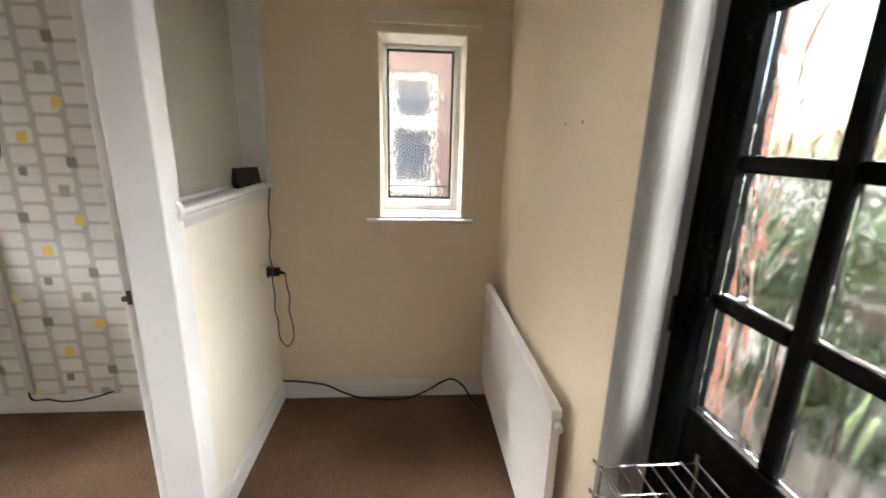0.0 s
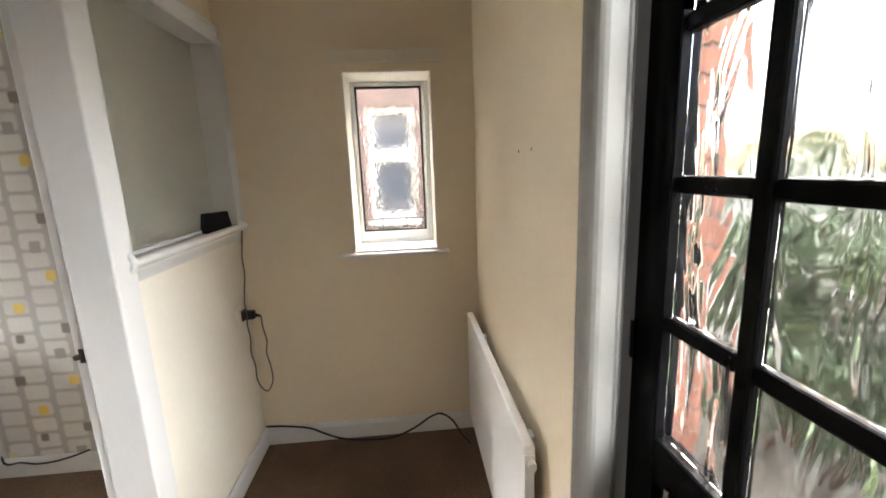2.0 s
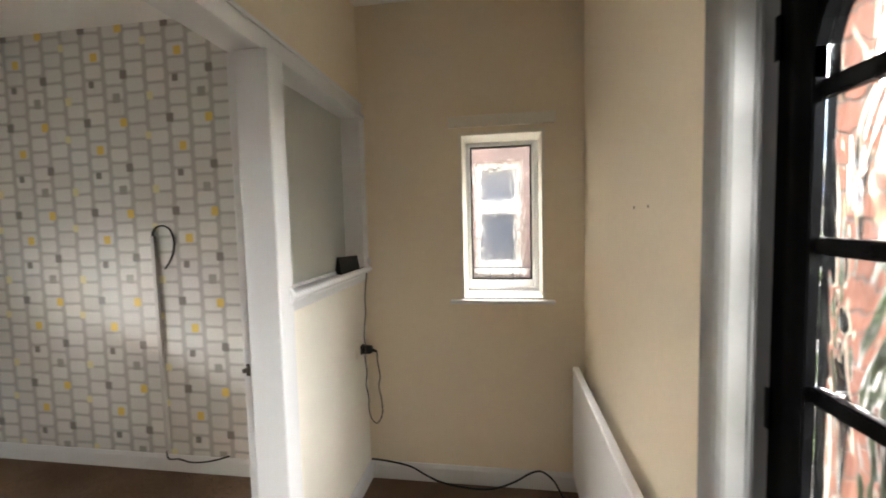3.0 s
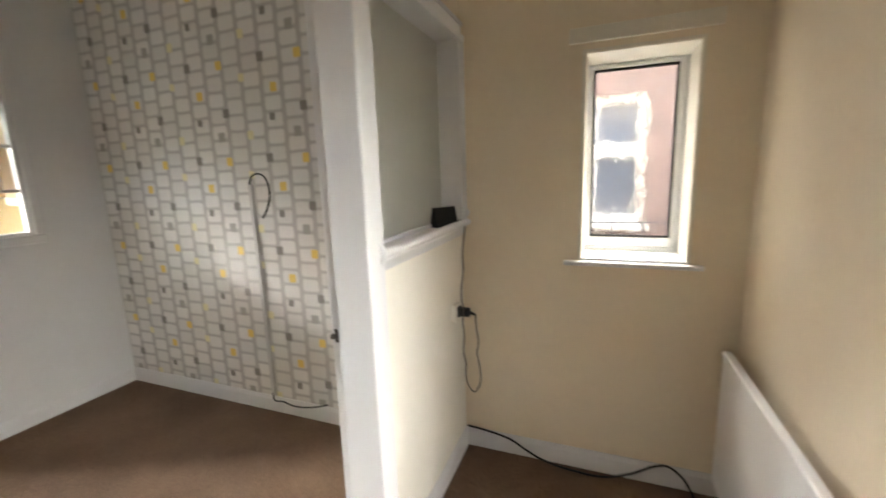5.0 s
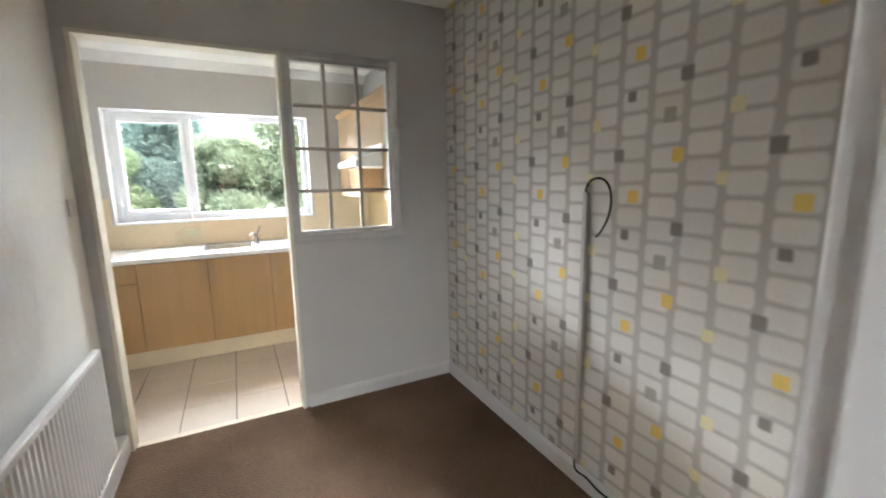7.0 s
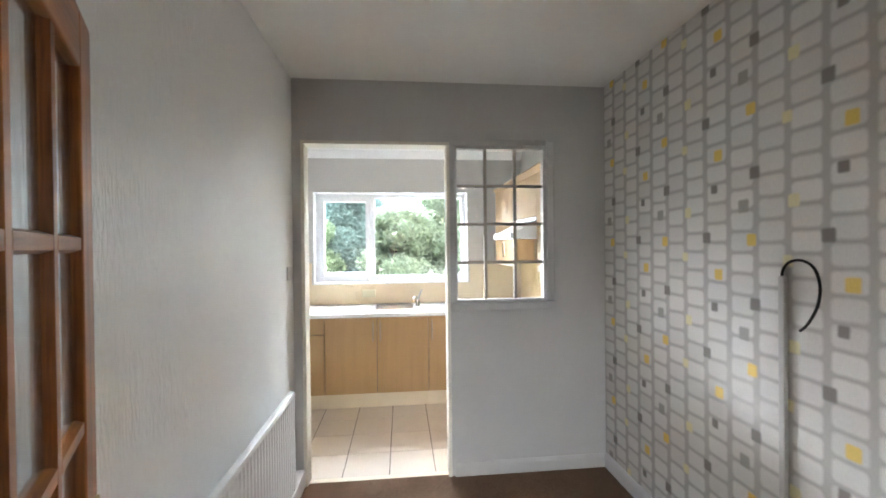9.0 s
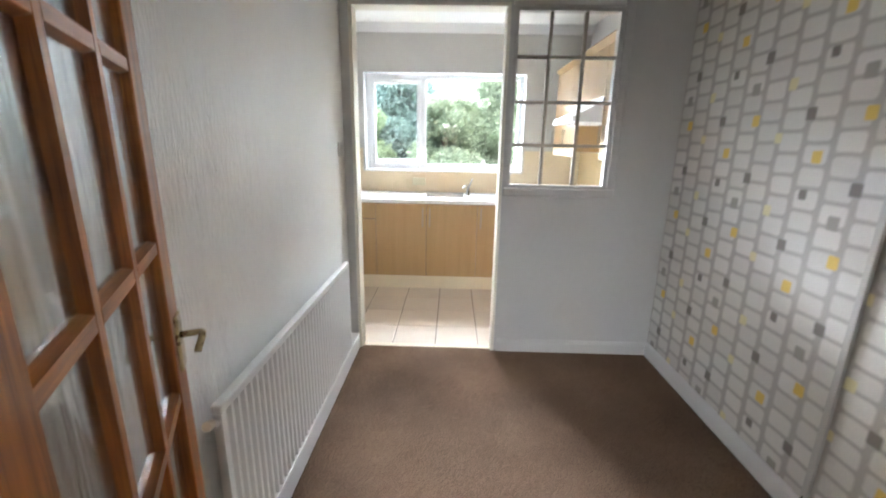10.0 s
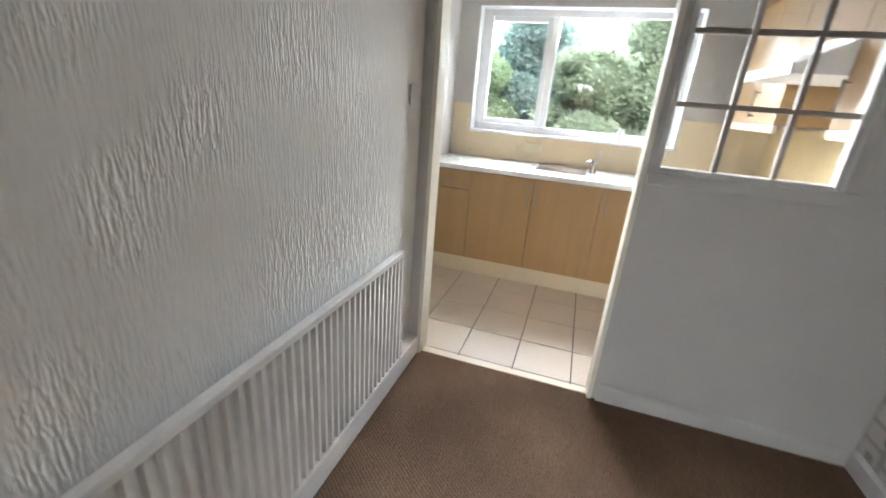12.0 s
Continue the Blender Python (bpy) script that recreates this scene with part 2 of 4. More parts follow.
def wood_mat(name, dark, light, rough, along, scale=5.0, coat=0.0, knots=False):
    """Grain that runs along one axis."""
    m = bpy.data.materials.new(name)
    m.use_nodes = True
    k = Nodes(m)
    n, l = k.n, k.l
    tc, mp, a, b2 = (n.new("ShaderNode" + q) for q in ("TexCoord", "Mapping", "TexNoise", "TexNoise"))
    mp.inputs["Scale"].default_value = tuple(0.06 if q == along else 1.0 for q in "xyz")
    l.new(tc.outputs["Object"], mp.inputs["Vector"])
    for t, s, d in ((a, scale * 5, 5), (b2, scale * 26, 2)):
        t.inputs["Scale"].default_value, t.inputs["Detail"].default_value, t.inputs["Distortion"].default_value = s, d, 0.8
        l.new(mp.outputs[0], t.inputs["Vector"])
    f = k.op("ADD", k.op("MULTIPLY", a.outputs["Fac"], 0.7), k.op("MULTIPLY", b2.outputs["Fac"], 0.3))
    mr = n.new("ShaderNodeMapRange")
    mr.inputs["From Min"].default_value, mr.inputs["From Max"].default_value = 0.32, 0.68
    l.new(f, mr.inputs["Value"])
    b = n["Principled BSDF"]
    colour = k.mix(mr.outputs[0], dark, light)
    if knots:
        vo, vm, kr = n.new("ShaderNodeTexVoronoi"), n.new("ShaderNodeMapping"), n.new("ShaderNodeMapRange")
        vm.inputs["Scale"].default_value = tuple(0.55 if q == along else 1.0 for q in "xyz")
        vo.inputs["Scale"].default_value = 4.3
        l.new(tc.outputs["Object"], vm.inputs["Vector"])
        l.new(vm.outputs[0], vo.inputs["Vector"])
        kr.inputs["From Min"].default_value, kr.inputs["From Max"].default_value = 0.06, 0.13
        kr.inputs["To Min"].default_value, kr.inputs["To Max"].default_value = 0.75, 0.0
        l.new(vo.outputs["Distance"], kr.inputs["Value"])
        colour = k.mix(kr.outputs[0], colour, (0.06, 0.014, 0.004))
    l.new(colour, b.inputs["Base Color"])
    b.inputs["Roughness"].default_value, b.inputs["Coat Weight"].default_value, b.inputs["Coat Roughness"].default_value = rough, coat, 0.15
    b.inputs["Specular IOR Level"].default_value = 0.3
    bp = n.new("ShaderNodeBump")
    bp.inputs["Strength"].default_value, bp.inputs["Distance"].default_value = 0.15, 0.001
    l.new(b2.outputs["Fac"], bp.inputs["Height"])
    l.new(bp.outputs[0], b.inputs["Normal"])
    return m


def leaf_mat(name, colour, vary, scale):
    """A thin leaf: light falls on it and also shines through it."""
    m = mat(name, colour, 0.55, vary=vary, scale=scale)
    n, l = m.node_tree.nodes, m.node_tree.links
    b, thin, both = n["Principled BSDF"], n.new("ShaderNodeBsdfTranslucent"), n.new("ShaderNodeMixShader")
    l.new(b.inputs["Base Color"].links[0].from_socket, thin.inputs["Color"])
    both.inputs[0].default_value = 0.65
    l.new(b.outputs[0], both.inputs[1])
    l.new(thin.outputs[0], both.inputs[2])
    l.new(both.outputs[0], n["Material Output"].inputs["Surface"])
    return m


CREAM = mat("cream_emulsion", (0.78, 0.68, 0.53), 0.75, vary=0.035, scale=2.0, bump=0.12, bump_scale=140, spec=0.25)
MAGNOLIA = mat("magnolia_emulsion", (0.85, 0.81, 0.715), 0.7, vary=0.03, scale=2.0, bump=0.15, bump_scale=140, spec=0.25)
GLOSS = mat("white_gloss_paint", (0.71, 0.71, 0.705), 0.45, vary=0.003, scale=4, bump=0.03, bump_scale=90)
OFFWHITE = mat("aged_white_paint", (0.74, 0.70, 0.60), 0.4, vary=0.05, scale=5, bump=0.08, bump_scale=60)
# reveal colour greyed to put in the shade that the door light washes out
REVEAL_SHADE = mat("shade_grey_reveal_paint", (0.24, 0.236, 0.225), 0.6, vary=0.05, scale=5, bump=0.08, bump_scale=50)
SATIN_GREY = mat("pale_grey_panel_paint", (0.52, 0.508, 0.485), 0.45, vary=0.03, scale=2, bump=0.05, bump_scale=80)
CEIL = mat("white_ceiling_emulsion", (0.83, 0.82, 0.79), 0.85, vary=0.03, scale=1.5, bump=0.15, bump_scale=90)
# frame sides darker than the white head, with shade put into the colour
FRAME_SHADE = mat("shade_grey_frame_paint", (0.27, 0.267, 0.26), 0.6, vary=0.05, scale=5, bump=0.06, bump_scale=60)
RENDERG = mat("dull_white_paint", (0.36, 0.355, 0.34), 0.6, vary=0.1, scale=6)
BARWOOD = mat("grey_brown_glazing_bar", (0.32, 0.28, 0.24), 0.5, vary=0.06, scale=8)
LEAFD = mat("dark_green_leaf", (0.045, 0.075, 0.035), 0.5, vary=0.5, scale=2.5)
PAPER, BARK, CARPET = wallpaper_mat(), bark_paper_mat(), carpet_mat()
PINE_Z = wood_mat("stained_pine_upright", (0.12, 0.034, 0.006), (0.47, 0.158, 0.028), 0.34, "z", coat=0.12, knots=True)
PINE_X = wood_mat("stained_pine_cross", (0.12, 0.034, 0.006), (0.47, 0.158, 0.028), 0.34, "x", coat=0.12, knots=True)
BEECH = wood_mat("beech_laminate", (0.37, 0.228, 0.102), (0.42, 0.265, 0.123), 0.4, "z", 3.0)
BLACK = mat("black_gloss_paint", (0.004, 0.004, 0.0045), 0.22, vary=0.2, scale=9, bump=0.05, bump_scale=40, spec=0.06)
STEEL = mat("brushed_steel", (0.50, 0.51, 0.52), 0.32, metal=1.0, vary=0.05, scale=20)
CHROME = mat("chrome", (0.62, 0.62, 0.63), 0.1, metal=1.0, vary=0.03, scale=20)
HANDLE = mat("dull_nickel", (0.34, 0.30, 0.26), 0.38, metal=1.0, vary=0.08, scale=30)
DARKMETAL = mat("tarnished_dark_metal", (0.09, 0.08, 0.07), 0.4, metal=0.8, vary=0.2, scale=60)
BRASS = mat("aged_brass", (0.42, 0.33, 0.18), 0.28, metal=1.0, vary=0.15, scale=40)
UPVC = mat("white_upvc", (0.82, 0.83, 0.84), 0.25, vary=0.02, scale=4)
RADWHITE = mat("radiator_enamel", (0.78, 0.775, 0.76), 0.35, vary=0.02, scale=5)
BLACKPL = mat("black_plastic", (0.008, 0.008, 0.009), 0.4, vary=0.2, scale=40, spec=0.25)
SCREEN = mat("dark_display", (0.008, 0.009, 0.011), 0.08, vary=0.1, scale=20)
GREYCABLE = mat("grey_cable", (0.34, 0.32, 0.29), 0.45, vary=0.1, scale=30)
DARKLEAD = mat("dark_brown_lead", (0.085, 0.072, 0.058), 0.5, vary=0.2, scale=30)
TRUNK = mat("trunking_plastic", (0.52, 0.51, 0.49), 0.4, vary=0.06, scale=10)
TILE = mat("cream_floor_tile", (0.57, 0.475, 0.37), 0.45, vary=0.035, scale=5, bump=0.03, bump_scale=40, per_object=0.05)
GROUT = mat("dark_grout", (0.12, 0.09, 0.07), 0.9, vary=0.15, scale=30)
SPLASH = mat("sand_splashback", (0.68, 0.555, 0.37), 0.3, vary=0.05, scale=5)
WORKTOP = mat("pale_worktop", (0.72, 0.71, 0.68), 0.25, vary=0.08, scale=30)
KWALL = mat("kitchen_wall_emulsion", (0.52, 0.505, 0.48), 0.7, vary=0.03, scale=2)
PLINTH = mat("cream_plinth", (0.66, 0.56, 0.40), 0.45, vary=0.04, scale=4)
CLEAR = glass_mat("clear_glass")
RIPPLE = glass_mat("rippled_obscure_glass", 0.9, 11, (1, 1, 0.36), rough=0.07, dist=0.05)
BOBBLE = glass_mat("obscure_window_glass", 0.7, 26, (1, 1, 0.6), rough=0.12, dist=0.009)
REED = glass_mat("streaked_door_glass", 0.22, 26, (1, 1, 0.16), rough=0.2, colour=(0.76, 0.80, 0.78), dist=0.008)
REED.node_tree.nodes["Principled BSDF"].inputs["Coat Weight"].default_value = 1.0
REED.node_tree.nodes["Principled BSDF"].inputs["Coat Roughness"].default_value = 0.03
FROST = glass_mat("frosted_screen_glass", 0.2, 30, (1, 1, 0.4), rough=0.7, colour=(0.64, 0.645, 0.58))
FROST.node_tree.nodes["Principled BSDF"].inputs["Transmission Weight"].default_value = 0.5
BRICK = mat("red_brick", (0.19, 0.078, 0.052), 0.85, vary=0.25, scale=7, bump=0.3, bump_scale=60)
PINKWALL = mat("pink_brick_wall", (0.08, 0.054, 0.05), 0.85, vary=0.55, scale=6, bump=0.3, bump_scale=40)
SLATE = mat("dark_window_glass", (0.05, 0.06, 0.08), 0.15, vary=0.2, scale=3)
# far panes coloured pale, with distance haze put into the glass colour
FARGLASS = mat("hazed_far_glass", (0.30, 0.32, 0.34), 0.1, vary=0.1, scale=1)
# leaf colours paled and blued to paint in the garden's haze
LEAF = leaf_mat("hazed_green_leaf", (0.26, 0.35, 0.21), 0.3, 1.1)
LEAFL = leaf_mat("hazed_yellow_green_leaf", (0.31, 0.38, 0.27), 0.25, 1.5)
LEAFB = leaf_mat("hazed_blue_green_leaf", (0.23, 0.325, 0.305), 0.3, 0.9)
BARKM = mat("tree_bark", (0.12, 0.085, 0.06), 0.9, vary=0.3, scale=12)
GROUND = mat("garden_ground", (0.14, 0.16, 0.07), 0.95, vary=0.35, scale=1.2)
PAVE = mat("concrete_paving", (0.12, 0.117, 0.11), 0.9, vary=0.2, scale=3)
ROOF = mat("grey_roof_tile", (0.20, 0.19, 0.19), 0.85, vary=0.25, scale=4)
RENDERW = mat("pale_house_render", (0.66, 0.64, 0.60), 0.85, vary=0.08, scale=1)


# ---- helpers for meshes ----
def box_into(bm, x0, y0, z0, x1, y1, z1, bevel=0.0):
    """A box between two corners, its edges rounded where bevel is given."""
    r = bmesh.ops.create_cube(bm, size=1)
    vs = r["verts"]
    bmesh.ops.scale(bm, vec=(abs(x1 - x0), abs(y1 - y0), abs(z1 - z0)), verts=vs)
    bmesh.ops.translate(bm, vec=((x0 + x1) / 2, (y0 + y1) / 2, (z0 + z1) / 2), verts=vs)
    if bevel:
        es = list({e for v in vs for e in v.link_edges})
        bmesh.ops.bevel(bm, geom=es, offset=bevel, segments=2, profile=0.5, affect="EDGES")


def box(x0, y0, z0, x1, y1, z1, bevel=0.0):
    bm = bmesh.new()
    box_into(bm, x0, y0, z0, x1, y1, z1, bevel)
    return bm


def boxes(rows, bevel=0.0):
    bm = bmesh.new()
    for r in rows:
        box_into(bm, *r, bevel)
    return bm


def cyl_into(bm, a, b, r, r2=None, seg=14, caps=True):
    a, b = Vector(a), Vector(b)
    q = (b - a).to_track_quat("Z", "Y").to_matrix().to_4x4()
    bmesh.ops.create_cone(bm, cap_ends=caps, segments=seg, radius1=r, radius2=r if r2 is None else r2, depth=(b - a).length, matrix=Matrix.Translation((a + b) / 2) @ q)


def cyl(a, b, r, r2=None, seg=14):
    bm = bmesh.new()
    cyl_into(bm, a, b, r, r2, seg)
    return bm


def tube(points, r, seg=8, smooth=6):
    """A round tube along a smooth curve through the points."""
    pts = [Vector(p) for p in points]
    path = []
    for i in range(len(pts) - 1):
        p0, p1, p2, p3 = pts[max(i - 1, 0)], pts[i], pts[i + 1], pts[min(i + 2, len(pts) - 1)]
        for s in range(smooth):
            t = s / smooth
            path.append(0.5 * ((2 * p1) + (p2 - p0) * t + (2 * p0 - 5 * p1 + 4 * p2 - p3) * t * t + (3 * p1 - p0 - 3 * p2 + p3) * t ** 3))
    path.append(pts[-1])
    bm = bmesh.new()
    rings = []
    for i, p in enumerate(path):
        d = (path[min(i + 1, len(path) - 1)] - path[max(i - 1, 0)]).normalized()
        a = d.cross(Vector((0.31, 0.77, 0.55))).normalized()
        c = d.cross(a)
        rings.append([bm.verts.new(p + r * (math.cos(2 * math.pi * k / seg) * a + math.sin(2 * math.pi * k / seg) * c)) for k in range(seg)])
    for u, v in zip(rings, rings[1:]):
        for k in range(seg):
            f = bm.faces.new((u[k], u[(k + 1) % seg], v[(k + 1) % seg], v[k]))
            f.smooth = True
    bm.faces.new(rings[0][::-1])
    bm.faces.new(rings[-1])
    return bm


def profile(points, axis, a, b):
    """A closed outline of (p, q) drawn out from a to b. axis x: (y, z); axis y: (x, z); axis z: (x, y)."""
    bm = bmesh.new()
    put = {"x": lambda s, p, q: (s, p, q), "y": lambda s, p, q: (p, s, q), "z": lambda s, p, q: (p, q, s)}[axis]
    ends = [[bm.verts.new(put(s, p, q)) for p, q in points] for s in (a, b)]
    n = len(points)
    for k in range(n):
        bm.faces.new((ends[0][k], ends[0][(k + 1) % n], ends[1][(k + 1) % n], ends[1][k]))
    bm.faces.new(ends[0][::-1])
    bm.faces.new(ends[1])
    bmesh.ops.recalc_face_normals(bm, faces=bm.faces)
    return bm


def mesh_of(bm, name, material):
    me = bpy.data.meshes.new(name)
    bmesh.ops.recalc_face_normals(bm, faces=bm.faces)
    bm.to_mesh(me)
    bm.free()
    me.materials.append(material)
    return me


def part(name, bm, material, parent=None, label=""):
    """Links a bmesh as one mesh object under a thing or a part."""
    ob = new(name, mesh_of(bm, name, material))
    if parent:
        ob.parent = parent
    return tagged(ob, label)


def thing(name, label, category, group="", m=None):
    ob = new(name)
    ob.empty_display_size = 0.1
    if m is not None:
        ob.matrix_world = m
    return tagged(ob, label, category, group)


def setting(name, bm, material, label="", category=""):
    return tagged(part(name, bm, material), label, category, "", "structure")


def slab(axis, a, b, s0, s1, z0, z1, holes=()):
    """A wall across axis from a to b, along the other axis from s0 to s1, with openings (s, s, z, z) through it."""
    ss = sorted({s0, s1, *[h[0] for h in holes], *[h[1] for h in holes]})
    zs = sorted({z0, z1, *[h[2] for h in holes], *[h[3] for h in holes]})
    solid = {}
    for i in range(len(ss) - 1):
        for j in range(len(zs) - 1):
            cs, cz = (ss[i] + ss[i + 1]) / 2, (zs[j] + zs[j + 1]) / 2
            solid[i, j] = not any(h[0] < cs < h[1] and h[2] < cz < h[3] for h in holes)
    bm = bmesh.new()
    at = (lambda d, s, z: bm.verts.new((d, s, z))) if axis == "x" else (lambda d, s, z: bm.verts.new((s, d, z)))

    def quad(*ps):
        bm.faces.new([at(*p) for p in ps])

    for (i, j), full in solid.items():
        if not full:
            continue
        p, q, u, v = ss[i], ss[i + 1], zs[j], zs[j + 1]
        for d in (a, b):
            quad((d, p, u), (d, q, u), (d, q, v), (d, p, v))
        if not solid.get((i - 1, j)):
            quad((a, p, u), (b, p, u), (b, p, v), (a, p, v))
        if not solid.get((i + 1, j)):
            quad((a, q, u), (b, q, u), (b, q, v), (a, q, v))
        if not solid.get((i, j - 1)):
            quad((a, p, u), (b, p, u), (b, q, u), (a, q, u))
        if not solid.get((i, j + 1)):
            quad((a, p, v), (b, p, v), (b, q, v), (a, q, v))
    bmesh.ops.remove_doubles(bm, verts=bm.verts, dist=1e-5)
    return bm


def skirting(axis, face, out, a, b, high=0.095, deep=0.016):
    """A skirting board against a wall face, with a chamfered top. out: +1 or -1, the way it stands off the wall."""
    e = face + out * 0.0005
    f = face + out * deep
    return profile([(e, 0.0005), (f, 0.0005), (f, high - 0.02), (face + out * deep * 0.45, high), (e, high)], axis, a, b)


# ---- plan ----
CEILING = 2.64
KX = -2.87        # kitchen side wall of the dining room
DY0, DY1 = 0.475, 2.58
PX0, PX1 = -0.362, -0.27     # partition between hall and dining room
AY = 2.66         # alcove's end wall
AX = 0.925        # hall wall with the front door
KFAR = -4.92
KFLOOR = -0.04
HEAD = 2.035

# ---- structure ----
setting("floor_hall", slab("y", -1.2, AY, PX1 + 0.0, 1.1, -0.12, 0.0), CARPET, "brown carpet of the hall", "floor")
setting("floor_dining", slab("y", DY0 - 0.05, DY1 + 0.05, KX - 0.02, PX1, -0.12, 0.0), CARPET, "brown ribbed carpet, worn paler near the kitchen", "floor")
floor_kitchen = setting("floor_kitchen", slab("y", -0.1, 2.65, KFAR, KX - 0.02, -0.12, KFLOOR - 0.006), GROUT, "dark grout bed under cream floor tiles", "floor")
setting("ceiling_dining", slab("y", -0.2, 2.95, -5.1, PX1 - 0.06, CEILING, CEILING + 0.15), CEIL, "plain white painted ceiling", "ceiling")
setting("ceiling_hall", slab("y", -1.35, 2.95, PX1 - 0.06, 1.25, CEILING, CEILING + 0.15), CEIL, "plain white painted hall ceiling", "ceiling")

WX0, WX1, WZ0, WZ1 = 0.293, 0.716, 1.045, 1.925
setting("wall_alcove_end", slab("y", AY, AY + 0.31, PX1, 1.25, -0.12, CEILING, [(WX0, WX1, WZ0, WZ1)]), CREAM, "cream painted end wall of the alcove", "wall")
DOOR0, DOOR1, DTOP = 0.545, 1.40, 2.06
setting("wall_front", slab("x", AX, 1.21, 1.43, AY, -0.12, CEILING), CREAM, "cream painted wall behind the hall radiator", "wall")
setting("wall_front_near", slab("x", AX, 1.21, -1.2, 0.515, -0.12, CEILING), CREAM, "cream painted hall wall", "wall")
setting("wall_front_head", slab("x", AX, 1.21, 0.515, 1.43, DTOP + 0.03, CEILING), CREAM, "cream painted wall above the front door", "wall")
setting("wall_hall_back", slab("y", -1.35, -1.2, PX0, 1.25, -0.12, CEILING), CREAM, "plain cream wall closing the hall", "wall")
DJ0, DJ1 = 0.93, 1.69
setting("wall_partition", slab("x", PX0, PX1, -1.2, DJ0 - 0.03, -0.12, CEILING), CREAM, "cream painted partition of the hall", "wall")
setting("wall_partition_head", slab("x", PX0, PX1, DJ0 - 0.03, AY, HEAD + 0.03, CEILING), CREAM, "cream painted wall above the doorway and screen", "wall")
setting("wall_partition_low", slab("x", PX0, PX1, 1.78, AY, -0.12, 1.185), MAGNOLIA, "half-height magnolia painted partition wall", "wall")
setting("wall_paper", slab("y", DY1, AY + 0.31, KX - 0.1, PX0 - 0.0005, -0.12, CEILING), PAPER, "grey wallpaper with retro blocks and yellow squares", "wall")
setting("wall_ridged", slab("y", DY0 - 0.16, DY0, KX - 0.1, PX0, -0.12, CEILING), BARK, "pale wall with ridged vertical textured paper", "wall")
OY0, OY1, OTOP = 0.53, 1.495, 2.24
GY0, GY1, GZ0, GZ1 = 1.545, 2.14, 1.185, 2.20
setting("wall_kitchen_side", slab("x", KX - 0.055, KX, DY0, DY1, -0.12, CEILING, [(OY0, OY1, -0.2, OTOP), (GY0 - 0.02, GY1 + 0.02, GZ0 - 0.02, GZ1 + 0.02)]), SATIN_GREY, "pale grey painted partition with a doorway and glazed screen", "wall")
KW = (0.18, 1.95, 1.12, 2.175)
setting("wall_kitchen_end", slab("x", KFAR - 0.28, KFAR, -0.1, 2.9, -0.12, CEILING, [KW]), KWALL, "pale kitchen wall with a wide window", "wall")
setting("wall_kitchen_left", slab("y", -0.2, 0.0, KFAR - 0.28, KX, -0.12, CEILING), KWALL, "pale kitchen side wall", "wall")
setting("wall_kitchen_right", slab("y", 2.6, 2.9, KFAR, KX - 0.1, -0.12, CEILING), KWALL, "cream kitchen wall behind the wall units", "wall")
setting("wall_kitchen_corner", slab("y", 0.0, DY0 - 0.16, KX - 0.1, KX, -0.12, CEILING), KWALL, "pale kitchen wall beside the doorway", "wall")

# ---- skirtings and trims ----
setting("baseboard_alcove_end", skirting("x", AY, -1, PX1 + 0.016, AX, 0.10), GLOSS, "white gloss skirting board", "skirting")
setting("baseboard_partition", skirting("y", PX1, 1, 1.78, AY, 0.10), GLOSS, "white gloss skirting board", "skirting")
setting("baseboard_front", skirting("y", AX, -1, 1.45, AY - 0.017, 0.10), GLOSS, "white gloss skirting board", "skirting")
setting("baseboard_paper", skirting("x", DY1, -1, KX + 0.016, PX0, 0.10), GLOSS, "white gloss skirting board under the wallpaper", "skirting")
setting("baseboard_ridged", box(KX + 0.013, DY0 + 0.0005, 0.0005, PX0 - 0.03, DY0 + 0.062, 0.115, 0.005), GLOSS, "white gloss boxed skirting under the radiator", "skirting")
setting("baseboard_kitchen_side", skirting("y", KX, 1, OY1 + 0.02, DY1 - 0.016, 0.09), SATIN_GREY, "pale grey painted skirting board", "skirting")
setting("baseboard_hall", skirting("y", PX1, 1, -1.2, 0.85, 0.10), GLOSS, "white gloss skirting board", "skirting")

# column at the end of the half wall, with its rebate for the door
setting("trim_column", boxes([(PX0 + 0.028, DJ1, 0, -0.212, DJ1 + 0.09, HEAD), (PX0 - 0.006, DJ1 + 0.014, 0, PX0 + 0.0275, DJ1 + 0.09, HEAD)], 0.006), GLOSS, "white gloss door post at the end of the screen", "door frame")
setting("trim_left_jamb", boxes([(PX0 + 0.028, DJ0 - 0.029, 0, -0.25, DJ0, HEAD), (PX0 - 0.002, DJ0 - 0.029, 0, PX0 + 0.0275, DJ0 - 0.014, HEAD)], 0.004), GLOSS, "white gloss door lining on the hinge side", "door frame")
setting("trim_left_architrave", box(PX1 + 0.001, DJ0 - 0.10, 0, PX1 + 0.02, DJ0 - 0.012, HEAD + 0.06, 0.006), GLOSS, "white gloss architrave beside the doorway", "door frame")
setting("trim_left_architrave_dining", box(PX0 - 0.02, DJ0 - 0.16, 0, PX0 - 0.0005, DJ0 - 0.105, HEAD + 0.06, 0.006), GLOSS, "white gloss architrave on the dining side", "door frame")
setting("trim_head_lining", box(PX0 + 0.001, DJ0 - 0.028, HEAD + 0.001, -0.235, AY - 0.001, HEAD + 0.029, 0.003), GLOSS, "white gloss lining under the partition head", "door frame")
